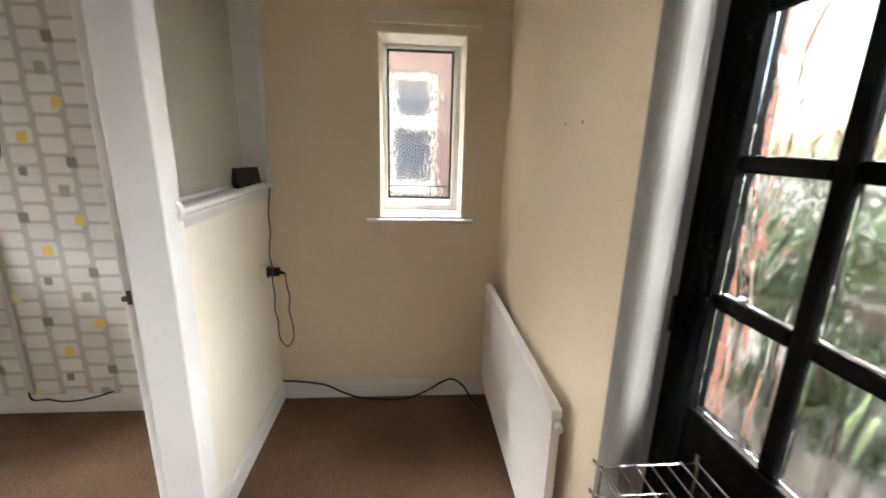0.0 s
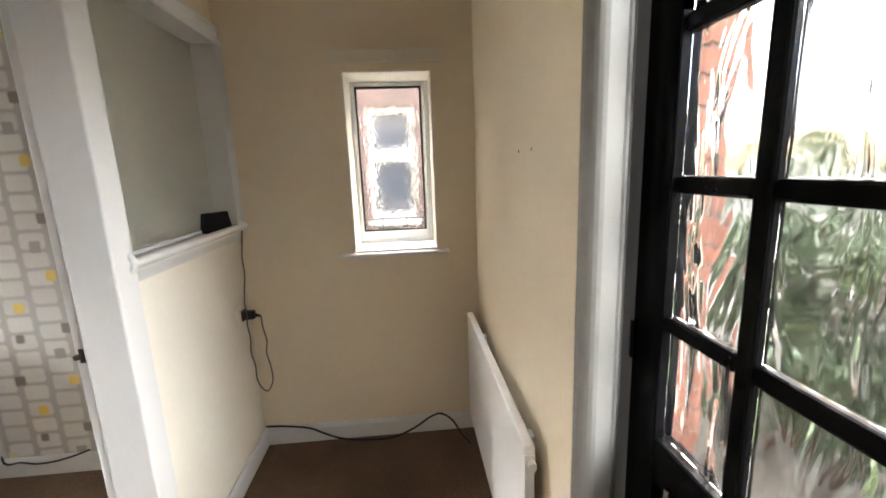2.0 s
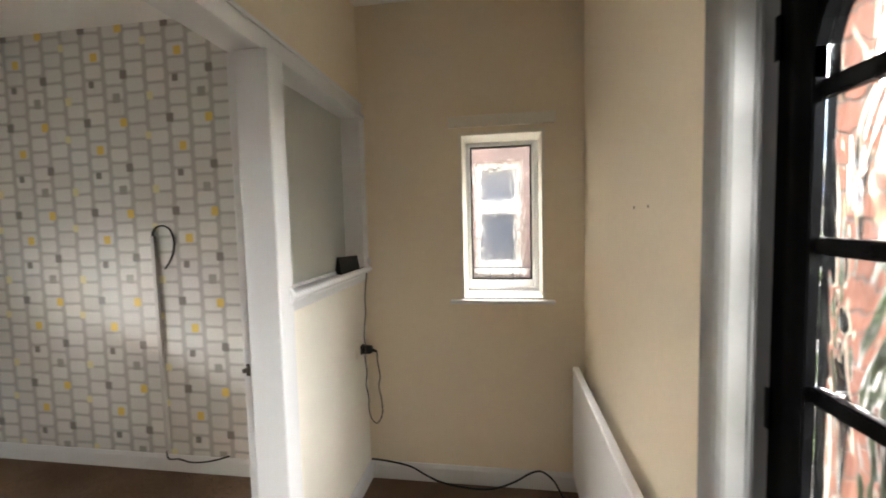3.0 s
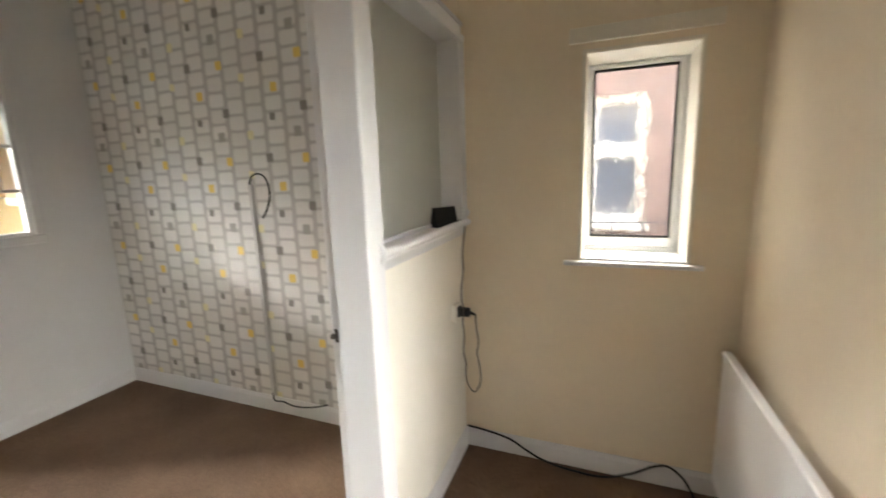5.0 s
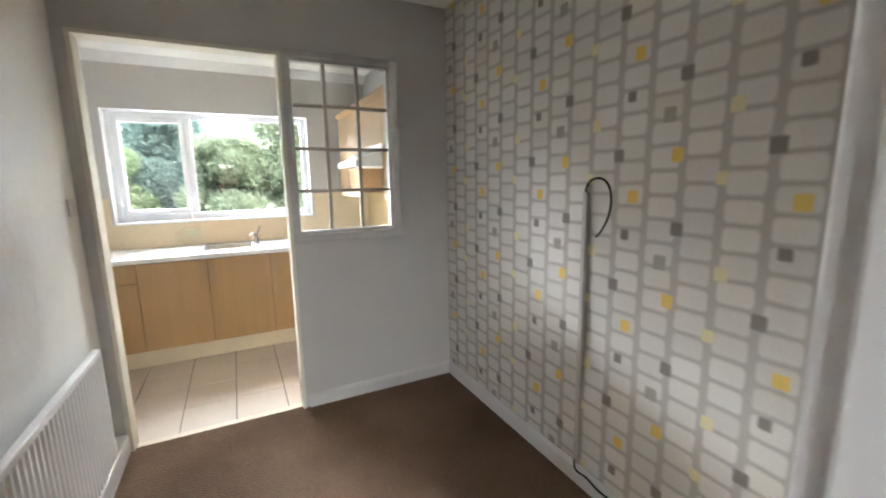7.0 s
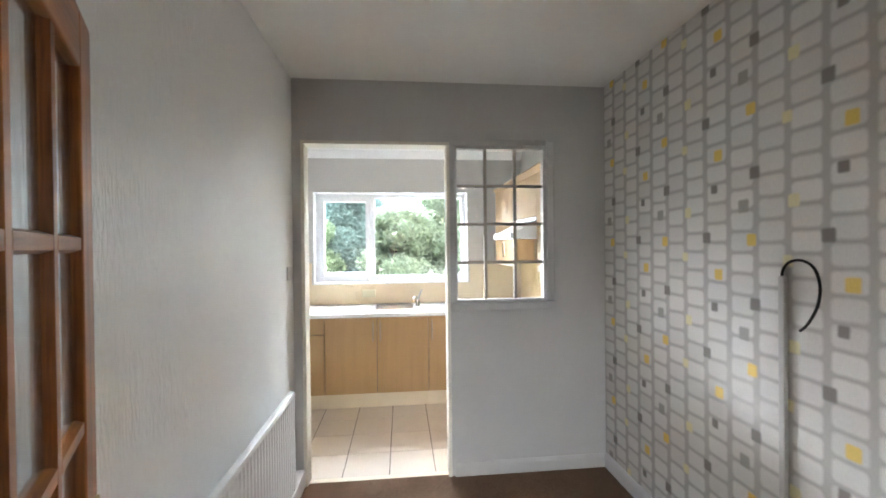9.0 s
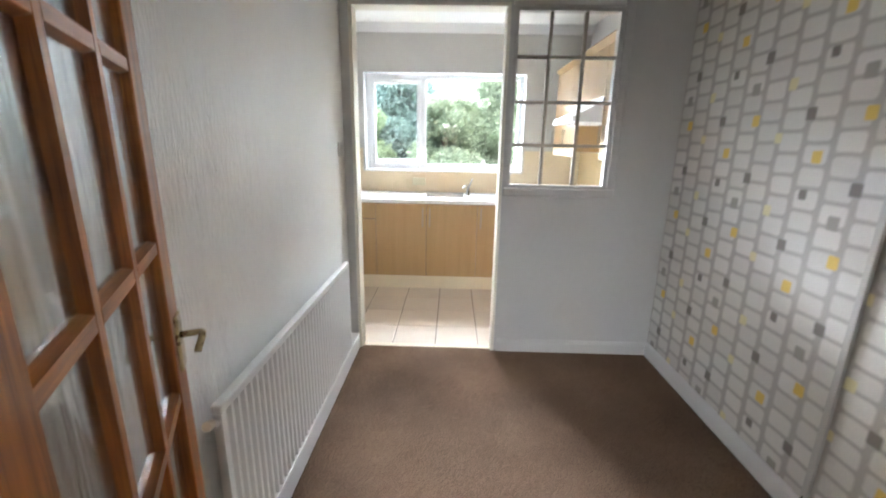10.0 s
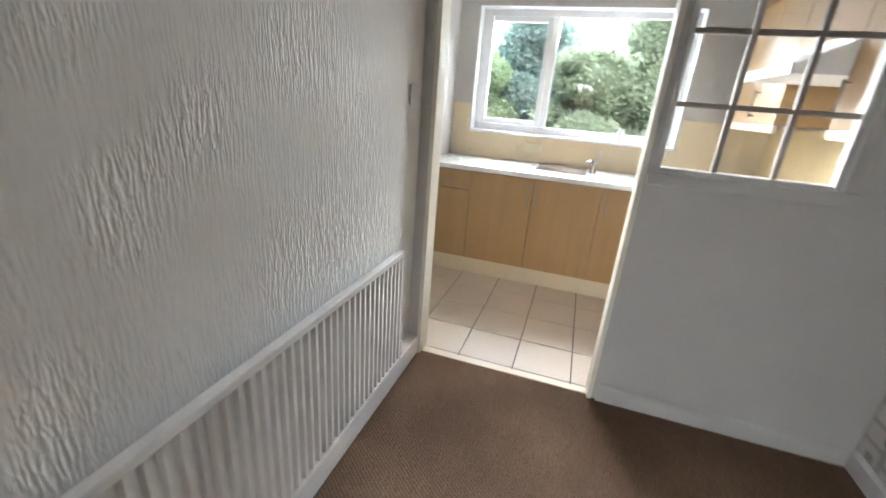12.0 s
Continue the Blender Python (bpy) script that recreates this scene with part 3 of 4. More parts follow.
setting("trim_head_architrave", boxes([(PX1 + 0.001, DJ0 - 0.011, HEAD + 0.03, PX1 + 0.02, AY - 0.001, HEAD + 0.088), (PX1 + 0.0205, DJ0 - 0.011, HEAD + 0.07, PX1 + 0.028, AY - 0.001, HEAD + 0.088)], 0.004), GLOSS, "white gloss moulding along the partition head", "door frame")
setting("trim_far_post", box(PX0 + 0.001, 2.585, 1.2155, -0.238, AY - 0.001, HEAD, 0.004), GLOSS, "white gloss post of the screen at the end wall", "door frame")

# ledge on the half wall, with a rounded nose and a curl at its end
led = thing("screen_ledge", "white gloss ledge with a rounded nose on the half wall", "ledge")
part("board", box(PX0 - 0.005, 1.781, 1.186, -0.245, AY - 0.001, 1.214, 0.003), GLOSS, led)
part("nosing", profile([(-0.246 + 0.025 * math.cos(a), 1.214 + 0.017 * math.sin(a)) for a in [math.radians(d) for d in range(-90, 91, 15)]], "y", 1.752, AY - 0.001), GLOSS, led)
part("end_scroll", tube([(-0.252, 1.777, 1.250), (-0.228, 1.762, 1.253), (-0.208, 1.758, 1.243), (-0.202, 1.757, 1.223), (-0.212, 1.758, 1.204), (-0.232, 1.766, 1.198)], 0.009, 10, 4), GLOSS, led, "white hook-shaped curl at the end of the nosing")
part("cove", profile([(-0.2685, 1.196), (-0.2465, 1.196), (-0.250, 1.183), (-0.258, 1.168), (-0.2655, 1.154), (-0.2685, 1.147)], "y", 1.782, AY - 0.001), GLOSS, led, "soft white band below the nosing")
part("edge_strip", profile([(-0.2688, 1.782), (-0.2588, 1.782), (-0.2605, 1.798), (-0.2655, 1.816), (-0.2688, 1.822)], "z", 0.125, 1.1465), GLOSS, led, "soft white strip beside the post")
part("bead", box(-0.343, 1.781, 1.2145, -0.332, 2.584, 1.230, 0.003), GLOSS, led)

scr = thing("glazed_screen", "frosted grey-green glass screen above the half wall", "screen")
part("pane", box(-0.350, 1.775, 1.2145, -0.344, 2.59, HEAD, 0), FROST, scr)
part("bead", box(-0.343, 1.7805, 1.231, -0.332, 1.792, HEAD - 0.001, 0.003), GLOSS, scr)


# ---- alcove window ----
def alcove_window():
    y0, y1 = 2.885, 2.945
    w = tagged(part("window_1", boxes([(WX0, y0, WZ0, WX0 + 0.012, y1, WZ1), (WX1 - 0.025, y0, WZ0, WX1, y1, WZ1), (WX0 + 0.012, y0, WZ0, WX1 - 0.025, y1, WZ0 + 0.03), (WX0 + 0.012, y0, WZ1 - 0.012, WX1 - 0.025, y1, WZ1)], 0.004), UPVC), "narrow white window with obscured glass", "window", "", "structure")
    a, b, c, d = WX0 + 0.014, WX1 - 0.027, WZ0 + 0.032, WZ1 - 0.0125
    part("window_frame", boxes([(a, y0 - 0.006, c, a + 0.016, y0 + 0.03, d), (b - 0.016, y0 - 0.006, c, b, y0 + 0.03, d), (a + 0.016, y0 - 0.006, c, b - 0.016, y0 + 0.03, c + 0.045), (a + 0.016, y0 - 0.006, d - 0.016, b - 0.016, y0 + 0.03, d)], 0.004), UPVC, w)
    g0, g1, h0, h1 = a + 0.0165, b - 0.0165, c + 0.046, d - 0.0165
    part("gasket", boxes([(g0, y0 - 0.006, h0, g0 + 0.009, y0 + 0.012, h1), (g1 - 0.009, y0 - 0.006, h0, g1, y0 + 0.012, h1), (g0 + 0.009, y0 - 0.006, h0, g1 - 0.009, y0 + 0.012, h0 + 0.008), (g0 + 0.009, y0 - 0.006, h1 - 0.009, g1 - 0.009, y0 + 0.012, h1)]), BLACKPL, w, "black rubber gasket")
    p = part("pane", box(g0, y0 + 0.014, h0, g1, y0 + 0.018, h1), BOBBLE, w, "obscured glass pane")
    p.visible_shadow = False
    part("window_sill", box(0.222, AY - 0.032, 1.024, 0.775, AY - 0.001, 1.045, 0.006), GLOSS, w, "white gloss inner sill")
    part("sill_board", box(WX0 + 0.001, AY - 0.001, 1.0455, WX1 - 0.001, y0 - 0.001, 1.056, 0.002), GLOSS, w)
    # decorative bars outside the pane
    bars = [(g0, y0 + 0.024, h0 + 0.062, g1, y0 + 0.03, h0 + 0.068), (g0 + 0.10, y0 + 0.024, h0, g0 + 0.106, y0 + 0.03, h0 + 0.0615), (g0 + 0.235, y0 + 0.024, h0, g0 + 0.241, y0 + 0.03, h0 + 0.0615)]
    part("lead_bars", boxes(bars), SLATE, w, "dark lead bars in the glass")
    part("reveal_edge", boxes([(WX0 - 0.012, AY - 0.004, WZ0, WX0, AY - 0.0005, WZ1 + 0.012), (WX1, AY - 0.004, WZ0, WX1 + 0.012, AY - 0.0005, WZ1 + 0.012), (WX0, AY - 0.004, WZ1, WX1, AY - 0.0005, WZ1 + 0.012)]), OFFWHITE, w)


alcove_window()
setting("trim_window_reveal", boxes([(WX0 + 0.0005, AY + 0.001, 1.057, WX0 + 0.004, 2.884, WZ1 - 0.0005), (WX1 - 0.004, AY + 0.001, 1.057, WX1 - 0.0005, 2.884, WZ1 - 0.0005), (WX0 + 0.0045, AY + 0.001, WZ1 - 0.004, WX1 - 0.0045, 2.884, WZ1 - 0.0005)]), OFFWHITE, "off-white painted window reveal", "window")
tagged(part("curtain_batten", box(0.227, AY - 0.022, 1.962, 0.78, AY - 0.0005, 2.02, 0.003), OFFWHITE), "off-white painted batten above the alcove window", "batten")


# ---- front door ----
def front_door():
    x0, x1 = 1.07, 1.114
    # frame and rounded reveal
    pts = [(AX + 0.001, 1.378), (AX + 0.001, 1.372)]
    pts += [(AX + 0.036 - 0.036 * math.cos(a), 1.372 - 0.036 * math.sin(a) + 0.0) for a in [math.radians(d) for d in range(15, 91, 15)]]
    pts += [(1.0, 1.345), (1.0, 1.378)]
    frm = [(1.0005, 1.435), (1.0005, 1.352), (1.008, 1.349), (1.016, 1.354), (1.018, 1.372), (1.024, 1.376), (1.03, 1.374), (1.036, 1.38), (1.04, 1.402), (1.118, 1.402), (1.118, 1.435)]
    setting("trim_front_frame_hinge", profile(frm, "z", 0, DTOP), FRAME_SHADE, "grooved frame of the front door, greyed to stand for shade", "door frame")
    setting("trim_front_reveal_hinge", profile(pts, "z", 0, DTOP), REVEAL_SHADE, "rounded reveal beside the front door, greyed to stand for shade", "door frame")
    setting("wall_front_edge", box(AX, 1.3785, 0, 0.9995, 1.4298, DTOP + 0.0298), CREAM, "cream painted edge of the wall beside the front door", "wall")
    setting("wall_front_edge_latch", box(AX, 0.5152, 0, 0.9995, 0.5685, DTOP + 0.0298), CREAM, "cream painted edge of the hall wall", "wall")
    setting("trim_front_frame_latch", profile([(px, 1.947 - py) for px, py in frm], "z", 0, DTOP), FRAME_SHADE, "grooved frame of the front door, greyed to stand for shade", "door frame")
    setting("trim_front_reveal_latch", profile([(px, 1.947 - py) for px, py in pts], "z", 0, DTOP), REVEAL_SHADE, "rounded reveal beside the front door, greyed to stand for shade", "door frame")
    setting("trim_front_frame_head", box(1.0005, 0.515, DTOP + 0.0005, 1.118, 1.43, DTOP + 0.029, 0.004), GLOSS, "white painted head of the front door frame", "door frame")
    setting("trim_front_threshold", box(0.98, 0.546, 0.0005, 1.2, 1.40, 0.02, 0.004), STEEL, "metal threshold of the front door", "threshold")
    d = tagged(new("door_1"), "black painted front door with arched rippled glazing", "door", "", "structure")
    y0, y1 = 0.555, 1.396
    spring, ga, gb = 1.712, 0.655, 1.30
    mid, half = (ga + gb) / 2, (gb - ga) / 2
    part("hinge_stile", box(x0, 1.295, 0.022, x1, y1, 2.055, 0.003), BLACK, d)
    part("lock_stile", box(x0, y0, 0.022, x1, 0.655, 2.055, 0.003), BLACK, d)
    part("bottom_rail", box(x0, 0.6555, 0.022, x1, 1.2945, 0.24, 0.003), BLACK, d)
    part("lower_panel", box(x0 + 0.014, 0.6555, 0.2405, x1 - 0.014, 1.2945, 0.7795, 0.0), BLACK, d)
    part("lock_rail", box(x0, 0.6555, 0.78, x1, 1.2945, 0.882, 0.004), BLACK, d)
    arch = [(mid + half * math.cos(math.radians(a)), spring + 0.235 * math.sin(math.radians(a)) ** 0.85) for a in range(0, 181, 10)]
    part("arched_top_rail", profile([(gb - 0.0055, spring), *[(min(p, gb - 0.0055) if p > mid else max(p, ga + 0.0005), q) for p, q in arch], (ga + 0.0005, spring), (ga + 0.0005, 2.055), (gb - 0.0055, 2.055)], "x", x0, x1), BLACK, d)
    for a, b in ((1.083, 1.118), (0.863, 0.898)):
        part("upright_bar", box(x0 + 0.006, a, 0.8825, x1 - 0.01, b, 1.955, 0.006), BLACK, d)
    for lo, hi in ((1.117, 1.151), (1.394, 1.427), (1.672, 1.707)):
        for a, b in ((1.1185, 1.2945), (0.8985, 1.0825), (0.6555, 0.8625)):
            part("cross_bar", box(x0 + 0.007, a, lo, x1 - 0.011, b, hi, 0.006), BLACK, d)
    for a, b in ((1.1185, 1.294), (0.8985, 1.0825), (0.656, 0.8625)):
        for lo, hi in ((0.883, 1.1165), (1.1515, 1.3935), (1.4275, 1.6715), (1.7075, 1.95)):
            p = part("pane", box(x0 + 0.02, a, lo, x0 + 0.024, b, hi), RIPPLE, d, "rippled obscure glass pane")
            p.visible_shadow = False
    for z in (0.25, 1.06, 1.82):
        part("hinge", boxes([(x0 - 0.006, 1.388, z - 0.045, x0 - 0.0005, 1.401, z + 0.045)], 0.003), BLACKPL, d, "dark painted butt hinge")
    return d


FD = front_door()
# wire letter cage behind the letter slot
cage = thing("letter_cage", "chrome wire letter cage fixed inside the front door", "letter cage")
cx0, cx1, cy0, cy1, cz0, cz1 = 0.842, 1.066, 0.80, 1.215, 0.50, 0.80
for z in (cz0, 0.575, 0.65, 0.725, cz1):
    part("hoop", tube([(cx1, cy0, z), (cx0 + 0.01, cy0, z), (cx0, cy0 + 0.01, z), (cx0, cy1 - 0.01, z), (cx0 + 0.01, cy1, z), (cx1, cy1, z)], 0.0026, 6, 3), CHROME, cage)
for k in range(7):
    x = cx0 + 0.004 + k * (cx1 - cx0 - 0.02) / 6
    part("rod", cyl((x, cy1 + 0.003, cz1 + 0.003), (x, cy0 - 0.003, cz1 + 0.003), 0.0022, None, 6), CHROME, cage)
    part("base_rod", cyl((x, cy0, cz0 - 0.003), (x, cy1, cz0 - 0.003), 0.0022, None, 6), CHROME, cage)
for x in (cx0 + 0.003, cx1 - 0.012):
    for y in (cy0, cy1):
        part("corner_wire", cyl((x, y, cz0), (x, y, cz1), 0.0026, None, 6), CHROME, cage)
for k in range(3):
    y = cy0 + 0.10 + k * 0.105
    part("cross_wire", cyl((cx0, y, cz1 - 0.001), (cx1, y, cz1 - 0.001), 0.0022, None, 6), CHROME, cage)
part("cap", cyl((cx1 - 0.012, cy1 + 0.002, cz1 - 0.006), (cx1 - 0.012, cy1 + 0.002, cz1 + 0.022), 0.007), CHROME, cage)


# ---- pine glazed door ----
def pine_door():
    """Built with its hinge at the origin, the leaf along +x, its seen face towards -y; 0.76 wide."""
    d = tagged(new("door_2"), "stained pine door with obscured glass panes, standing open", "door", "", "structure")
    w, t, h = 0.76, 0.038, 2.0
    part("hinge_stile", box(0.002, 0, 0.01, 0.10, t, h, 0.004), PINE_Z, d)
    part("lock_stile", box(w - 0.10, 0, 0.01, w, t, h, 0.004), PINE_Z, d)
    part("bottom_rail", box(0.1005, 0, 0.01, w - 0.1005, t, 0.198, 0.004), PINE_X, d)
    part("top_rail", box(0.1005, 0, h - 0.112, w - 0.1005, t, h, 0.004), PINE_X, d)
    gx0, gx1, gz0, gz1, bar = 0.1005, w - 0.1005, 0.1985, h - 0.1125, 0.034
    cw = (gx1 - gx0 - 2 * bar) / 3
    ch = (gz1 - gz0 - 4 * bar) / 5
    for i in (1, 2):
        a = gx0 + i * cw + (i - 1) * bar
        part("upright_bar", profile([(a, 0.019), (a + 0.006, 0.003), (a + bar - 0.006, 0.003), (a + bar, 0.019), (a + bar - 0.006, 0.035), (a + 0.006, 0.035)], "z", gz0, gz1), PINE_Z, d)
    for j in range(1, 5):
        b = gz0 + j * ch + (j - 1) * bar
        for i in range(3):
            a = gx0 + i * (cw + bar)
            part("cross_bar", profile([(0.019, b), (0.003, b + 0.006), (0.003, b + bar - 0.006), (0.019, b + bar), (0.035, b + bar - 0.006), (0.035, b + 0.006)], "x", a - (0.004 if i else 0), a + cw + (0.004 if i < 2 else 0)), PINE_X, d)
    for i in range(3):
        for j in range(5):
            a, b = gx0 + i * (cw + bar), gz0 + j * (ch + bar)
            p = part("pane", box(a - 0.003, 0.017, b - 0.003, a + cw + 0.003, 0.021, b + ch + 0.003), REED, d, "obscured glass pane")
            p.visible_shadow = False
    hx, hz = w - 0.05, 0.985
    for side in (-1, 1):
        f = 0.0 if side < 0 else t
        part("backplate", box(hx - 0.024, f, hz - 0.066, hx + 0.024, f + side * 0.008, hz + 0.066, 0.0035), BRASS, d, "aged brass backplate")
        part("lever", tube([(hx, f + side * 0.006, hz + 0.015), (hx, f + side * 0.045, hz + 0.015), (hx - 0.008, f + side * 0.05, hz + 0.014), (hx - 0.03, f + side * 0.05, hz + 0.01), (hx - 0.052, f + side * 0.046, hz + 0.002), (hx - 0.06, f + side * 0.044, hz - 0.006)], 0.0078, 10, 5), BRASS, d, "aged brass lever handle")
    for z in (0.2, 1.0, 1.8):
        part("hinge", cyl((-0.002, -0.004, z - 0.045), (-0.002, -0.004, z + 0.045), 0.006), BRASS, d)
    return d


PD = pine_door()
PD.matrix_world = pose(-0.381, 0.873, 0, 0, 0, 180 + 26.6)
tagged(part("strike_plate", boxes([(-0.356, DJ1 + 0.0112, 0.962, -0.342, DJ1 + 0.0136, 1.004), (-0.362, DJ1 - 0.002, 0.976, -0.35, DJ1 + 0.011, 0.99)], 0.001), DARKMETAL), "dark tarnished strike plate on the door post", "strike plate")


# ---- glazed grid in the kitchen partition ----
def grid_window():
    w = tagged(new("window_2"), "white painted internal window of twelve small panes", "window", "", "structure")
    x0, x1 = KX - 0.05, KX + 0.004
    f = 0.0195
    part("window_frame", boxes([(x0, GY0 - f, GZ0 - f, x1, GY0, GZ1 + f), (x0, GY1, GZ0 - f, x1, GY1 + f, GZ1 + f), (x0, GY0, GZ0 - f, x1, GY1, GZ0), (x0, GY0, GZ1, x1, GY1, GZ1 + f)], 0.002), SATIN_GREY, w)
    part("surround", boxes([(KX + 0.001, GY0 - 0.045, GZ0 - 0.075, KX + 0.022, GY1 + 0.075, GZ0 - 0.02), (KX + 0.001, GY1 + 0.02, GZ0 - 0.019, KX + 0.022, GY1 + 0.075, GZ1 + 0.06), (KX + 0.001, GY0 - 0.045, GZ1 + 0.02, KX + 0.022, GY1 + 0.019, GZ1 + 0.06)], 0.009), SATIN_GREY, w, "pale grey flat surround")
    b = 0.02
    cw, ch = (GY1 - GY0 - 2 * b) / 3, (GZ1 - GZ0 - 3 * b) / 4
    for i in (1, 2):
        a = GY0 + i * cw + (i - 1) * b
        part("upright_bar", box(KX - 0.032, a, GZ0, KX - 0.004, a + b, GZ1, 0.003), BARWOOD, w)
    for j in (1, 2, 3):
        c = GZ0 + j * ch + (j - 1) * b
        for i in range(3):
            a = GY0 + i * (cw + b)
            part("cross_bar", box(KX - 0.031, a, c, KX - 0.005, a + cw, c + b, 0.003), BARWOOD, w)
    for i in range(3):
        for j in range(4):
            a, c = GY0 + i * (cw + b), GZ0 + j * (ch + b)
            p = part("pane", box(KX - 0.02, a + 0.0005, c + 0.0005, KX - 0.017, a + cw - 0.0005, c + ch - 0.0005), CLEAR, w)
            p.visible_shadow = False


grid_window()
# doorway lining
setting("trim_kitchen_doorway", boxes([(KX - 0.105, OY0, KFLOOR, KX + 0.012, OY0 + 0.022, OTOP - 0.023), (KX - 0.105, OY1 - 0.022, KFLOOR, KX + 0.012, OY1, OTOP - 0.023), (KX - 0.105, OY0, OTOP - 0.022, KX + 0.012, OY1, OTOP)], 0.003), OFFWHITE, "white painted lining of the kitchen doorway", "door frame")
setting("trim_kitchen_post", box(KX + 0.001, DY0 + 0.0005, 0, KX + 0.012, OY0 - 0.0005, OTOP, 0.003), SATIN_GREY, "grey painted strip beside the kitchen doorway", "door frame")
setting("trim_threshold", box(KX - 0.065, OY0 + 0.023, KFLOOR, KX - 0.018, OY1 - 0.023, 0.002, 0.003), PLINTH, "pale threshold strip at the kitchen doorway", "threshold")


# ---- radiators ----
def radiator(name, label, length, z0, z1, ribs, m, floor=0.0):
    """Panel radiator along +x with its front towards -y, its back at y 0.03."""
    r = thing(name, label, "radiator", "", m)
    pts = [(0, 0.026), (0, 0.0)]
    if ribs:
        p = (length - 0.03) / ribs
        for k in range(ribs):
            a = 0.015 + k * p
            pts += [(a + 0.20 * p, 0.0), (a + 0.36 * p, 0.015), (a + 0.74 * p, 0.015), (a + 0.90 * p, 0.0)]
    pts += [(length, 0.0), (length, 0.026)]
    part("fluted_panel" if ribs else "front_panel", profile(pts, "z", z0 + 0.028, z1 - 0.03), RADWHITE, r)
    part("top_seam", box(-0.001, -0.003, z1 - 0.0295, length + 0.001, 0.03, z1, 0.006), RADWHITE, r)
    part("bottom_seam", box(-0.001, -0.002, z0, length + 0.001, 0.028, z0 + 0.0275, 0.006), RADWHITE, r)
    for a in (-0.022, length + 0.004):
        for z in (z0 + 0.05, z1 - 0.05):
            part("end_cap", cyl((a, 0.016, z), (a + 0.018, 0.016, z), 0.012, None, 12), RADWHITE, r)
    part("bleed_valve", cyl((-0.044, 0.016, z1 - 0.034), (-0.0225, 0.016, z1 - 0.04), 0.014, 0.012, 14), OFFWHITE, r, "pale plastic plug")
    part("valve_body", cyl((length + 0.03, 0.016, z0 + 0.02), (length + 0.03, 0.016, z0 + 0.10), 0.013), RADWHITE, r)
    part("pipe", cyl((length + 0.03, 0.016, floor), (length + 0.03, 0.016, z0 + 0.02), 0.0075), RADWHITE, r)
    for a in (0.15, length - 0.15):
        part("bracket", box(a - 0.02, 0.0305, z1 - 0.2, a + 0.02, 0.072, z1 - 0.07, 0.003), RADWHITE, r)
    return r


radiator("radiator", "white fluted panel radiator on the ridged wall", 1.43, 0.122, 0.722, 36, pose(-1.148, 0.548, 0, 0, 0, 180), 0.115)
radiator("radiator", "plain white panel radiator low on the cream wall", 1.07, 0.13, 0.712, 0, pose(0.855, 2.59, 0, 0, 0, -90))

# ---- alcove things ----
dev = thing("desk_clock", "small black digital display standing on the ledge", "clock", "", pose(-0.292, 2.475, 1.2145, 0, 0, 62))
part("case", profile([(-0.03, 0), (0.025, 0), (0.006, 0.088), (-0.008, 0.088)], "x", -0.062, 0.062), BLACKPL, dev)
part("screen", profile([(0.0235, 0.012), (0.0245, 0.012), (0.0108, 0.08), (0.0098, 0.08)], "x", -0.054, 0.054), SCREEN, dev, "dark glossy display")
for k in range(4):
    part("button", box(-0.045 + k * 0.025, 0.018, 0.0065, -0.033 + k * 0.025, 0.0262, 0.0105), GREYCABLE, dev)
sock = thing("wall_socket", "white surface-mounted wall socket on the alcove half wall", "socket")
part("pattress", box(-0.2693, 2.476, 0.758, -0.2555, 2.554, 0.837, 0.005), MAGNOLIA, sock)
part("plate", box(-0.255, 2.474, 0.756, -0.2475, 2.556, 0.839, 0.003), MAGNOLIA, sock)
plug = thing("black_plug", "black mains adaptor in the wall socket", "plug")
part("flange", box(-0.247, 2.494, 0.772, -0.239, 2.538, 0.825, 0.004), BLACKPL, plug)
part("body", box(-0.2385, 2.499, 0.778, -0.19, 2.534, 0.819, 0.007), BLACKPL, plug)
part("strain_relief", cyl((-0.1895, 2.515, 0.797), (-0.163, 2.515, 0.79), 0.009, 0.005, 12), BLACKPL, plug)
tagged(part("thin_lead", tube([(-0.262, 2.56, 1.222), (-0.245, 2.59, 1.232), (-0.238, 2.612, 1.21), (-0.246, 2.616, 1.14), (-0.254, 2.612, 1.06), (-0.249, 2.605, 0.98), (-0.254, 2.59, 0.91), (-0.236, 2.53, 0.868), (-0.212, 2.47, 0.862), (-0.202, 2.452, 0.83), (-0.205, 2.45, 0.77), (-0.2, 2.452, 0.70), (-0.207, 2.455, 0.63), (-0.199, 2.465, 0.56), (-0.204, 2.475, 0.49), (-0.194, 2.485, 0.435), (-0.172, 2.495, 0.405), (-0.155, 2.505, 0.42), (-0.142, 2.51, 0.46), (-0.146, 2.512, 0.53), (-0.158, 2.513, 0.60), (-0.15, 2.514, 0.66), (-0.161, 2.515, 0.73), (-0.163, 2.515, 0.788)], 0.0034), DARKLEAD), "thin dark lead hanging in a wavy loop from the plug", "cable")
tagged(part("black_cable", tube([(-0.255, 2.636, 0.118), (-0.16, 2.635, 0.112), (-0.03, 2.634, 0.09), (0.06, 2.62, 0.055), (0.15, 2.61, 0.025), (0.28, 2.60, 0.012), (0.42, 2.60, 0.012), (0.54, 2.61, 0.05), (0.64, 2.63, 0.10), (0.70, 2.632, 0.11), (0.76, 2.62, 0.07), (0.80, 2.58, 0.015), (0.84, 2.50, 0.008)], 0.0055), BLACKPL), "black cable trailing along the skirting board", "cable")
for yy in (1.83, 1.70):
    tagged(part("screw_hole", cyl((AX - 0.001, yy, 1.50), (AX - 0.0002, yy, 1.50), 0.005), GROUT), "small dark screw hole in the cream wall", "screw hole")
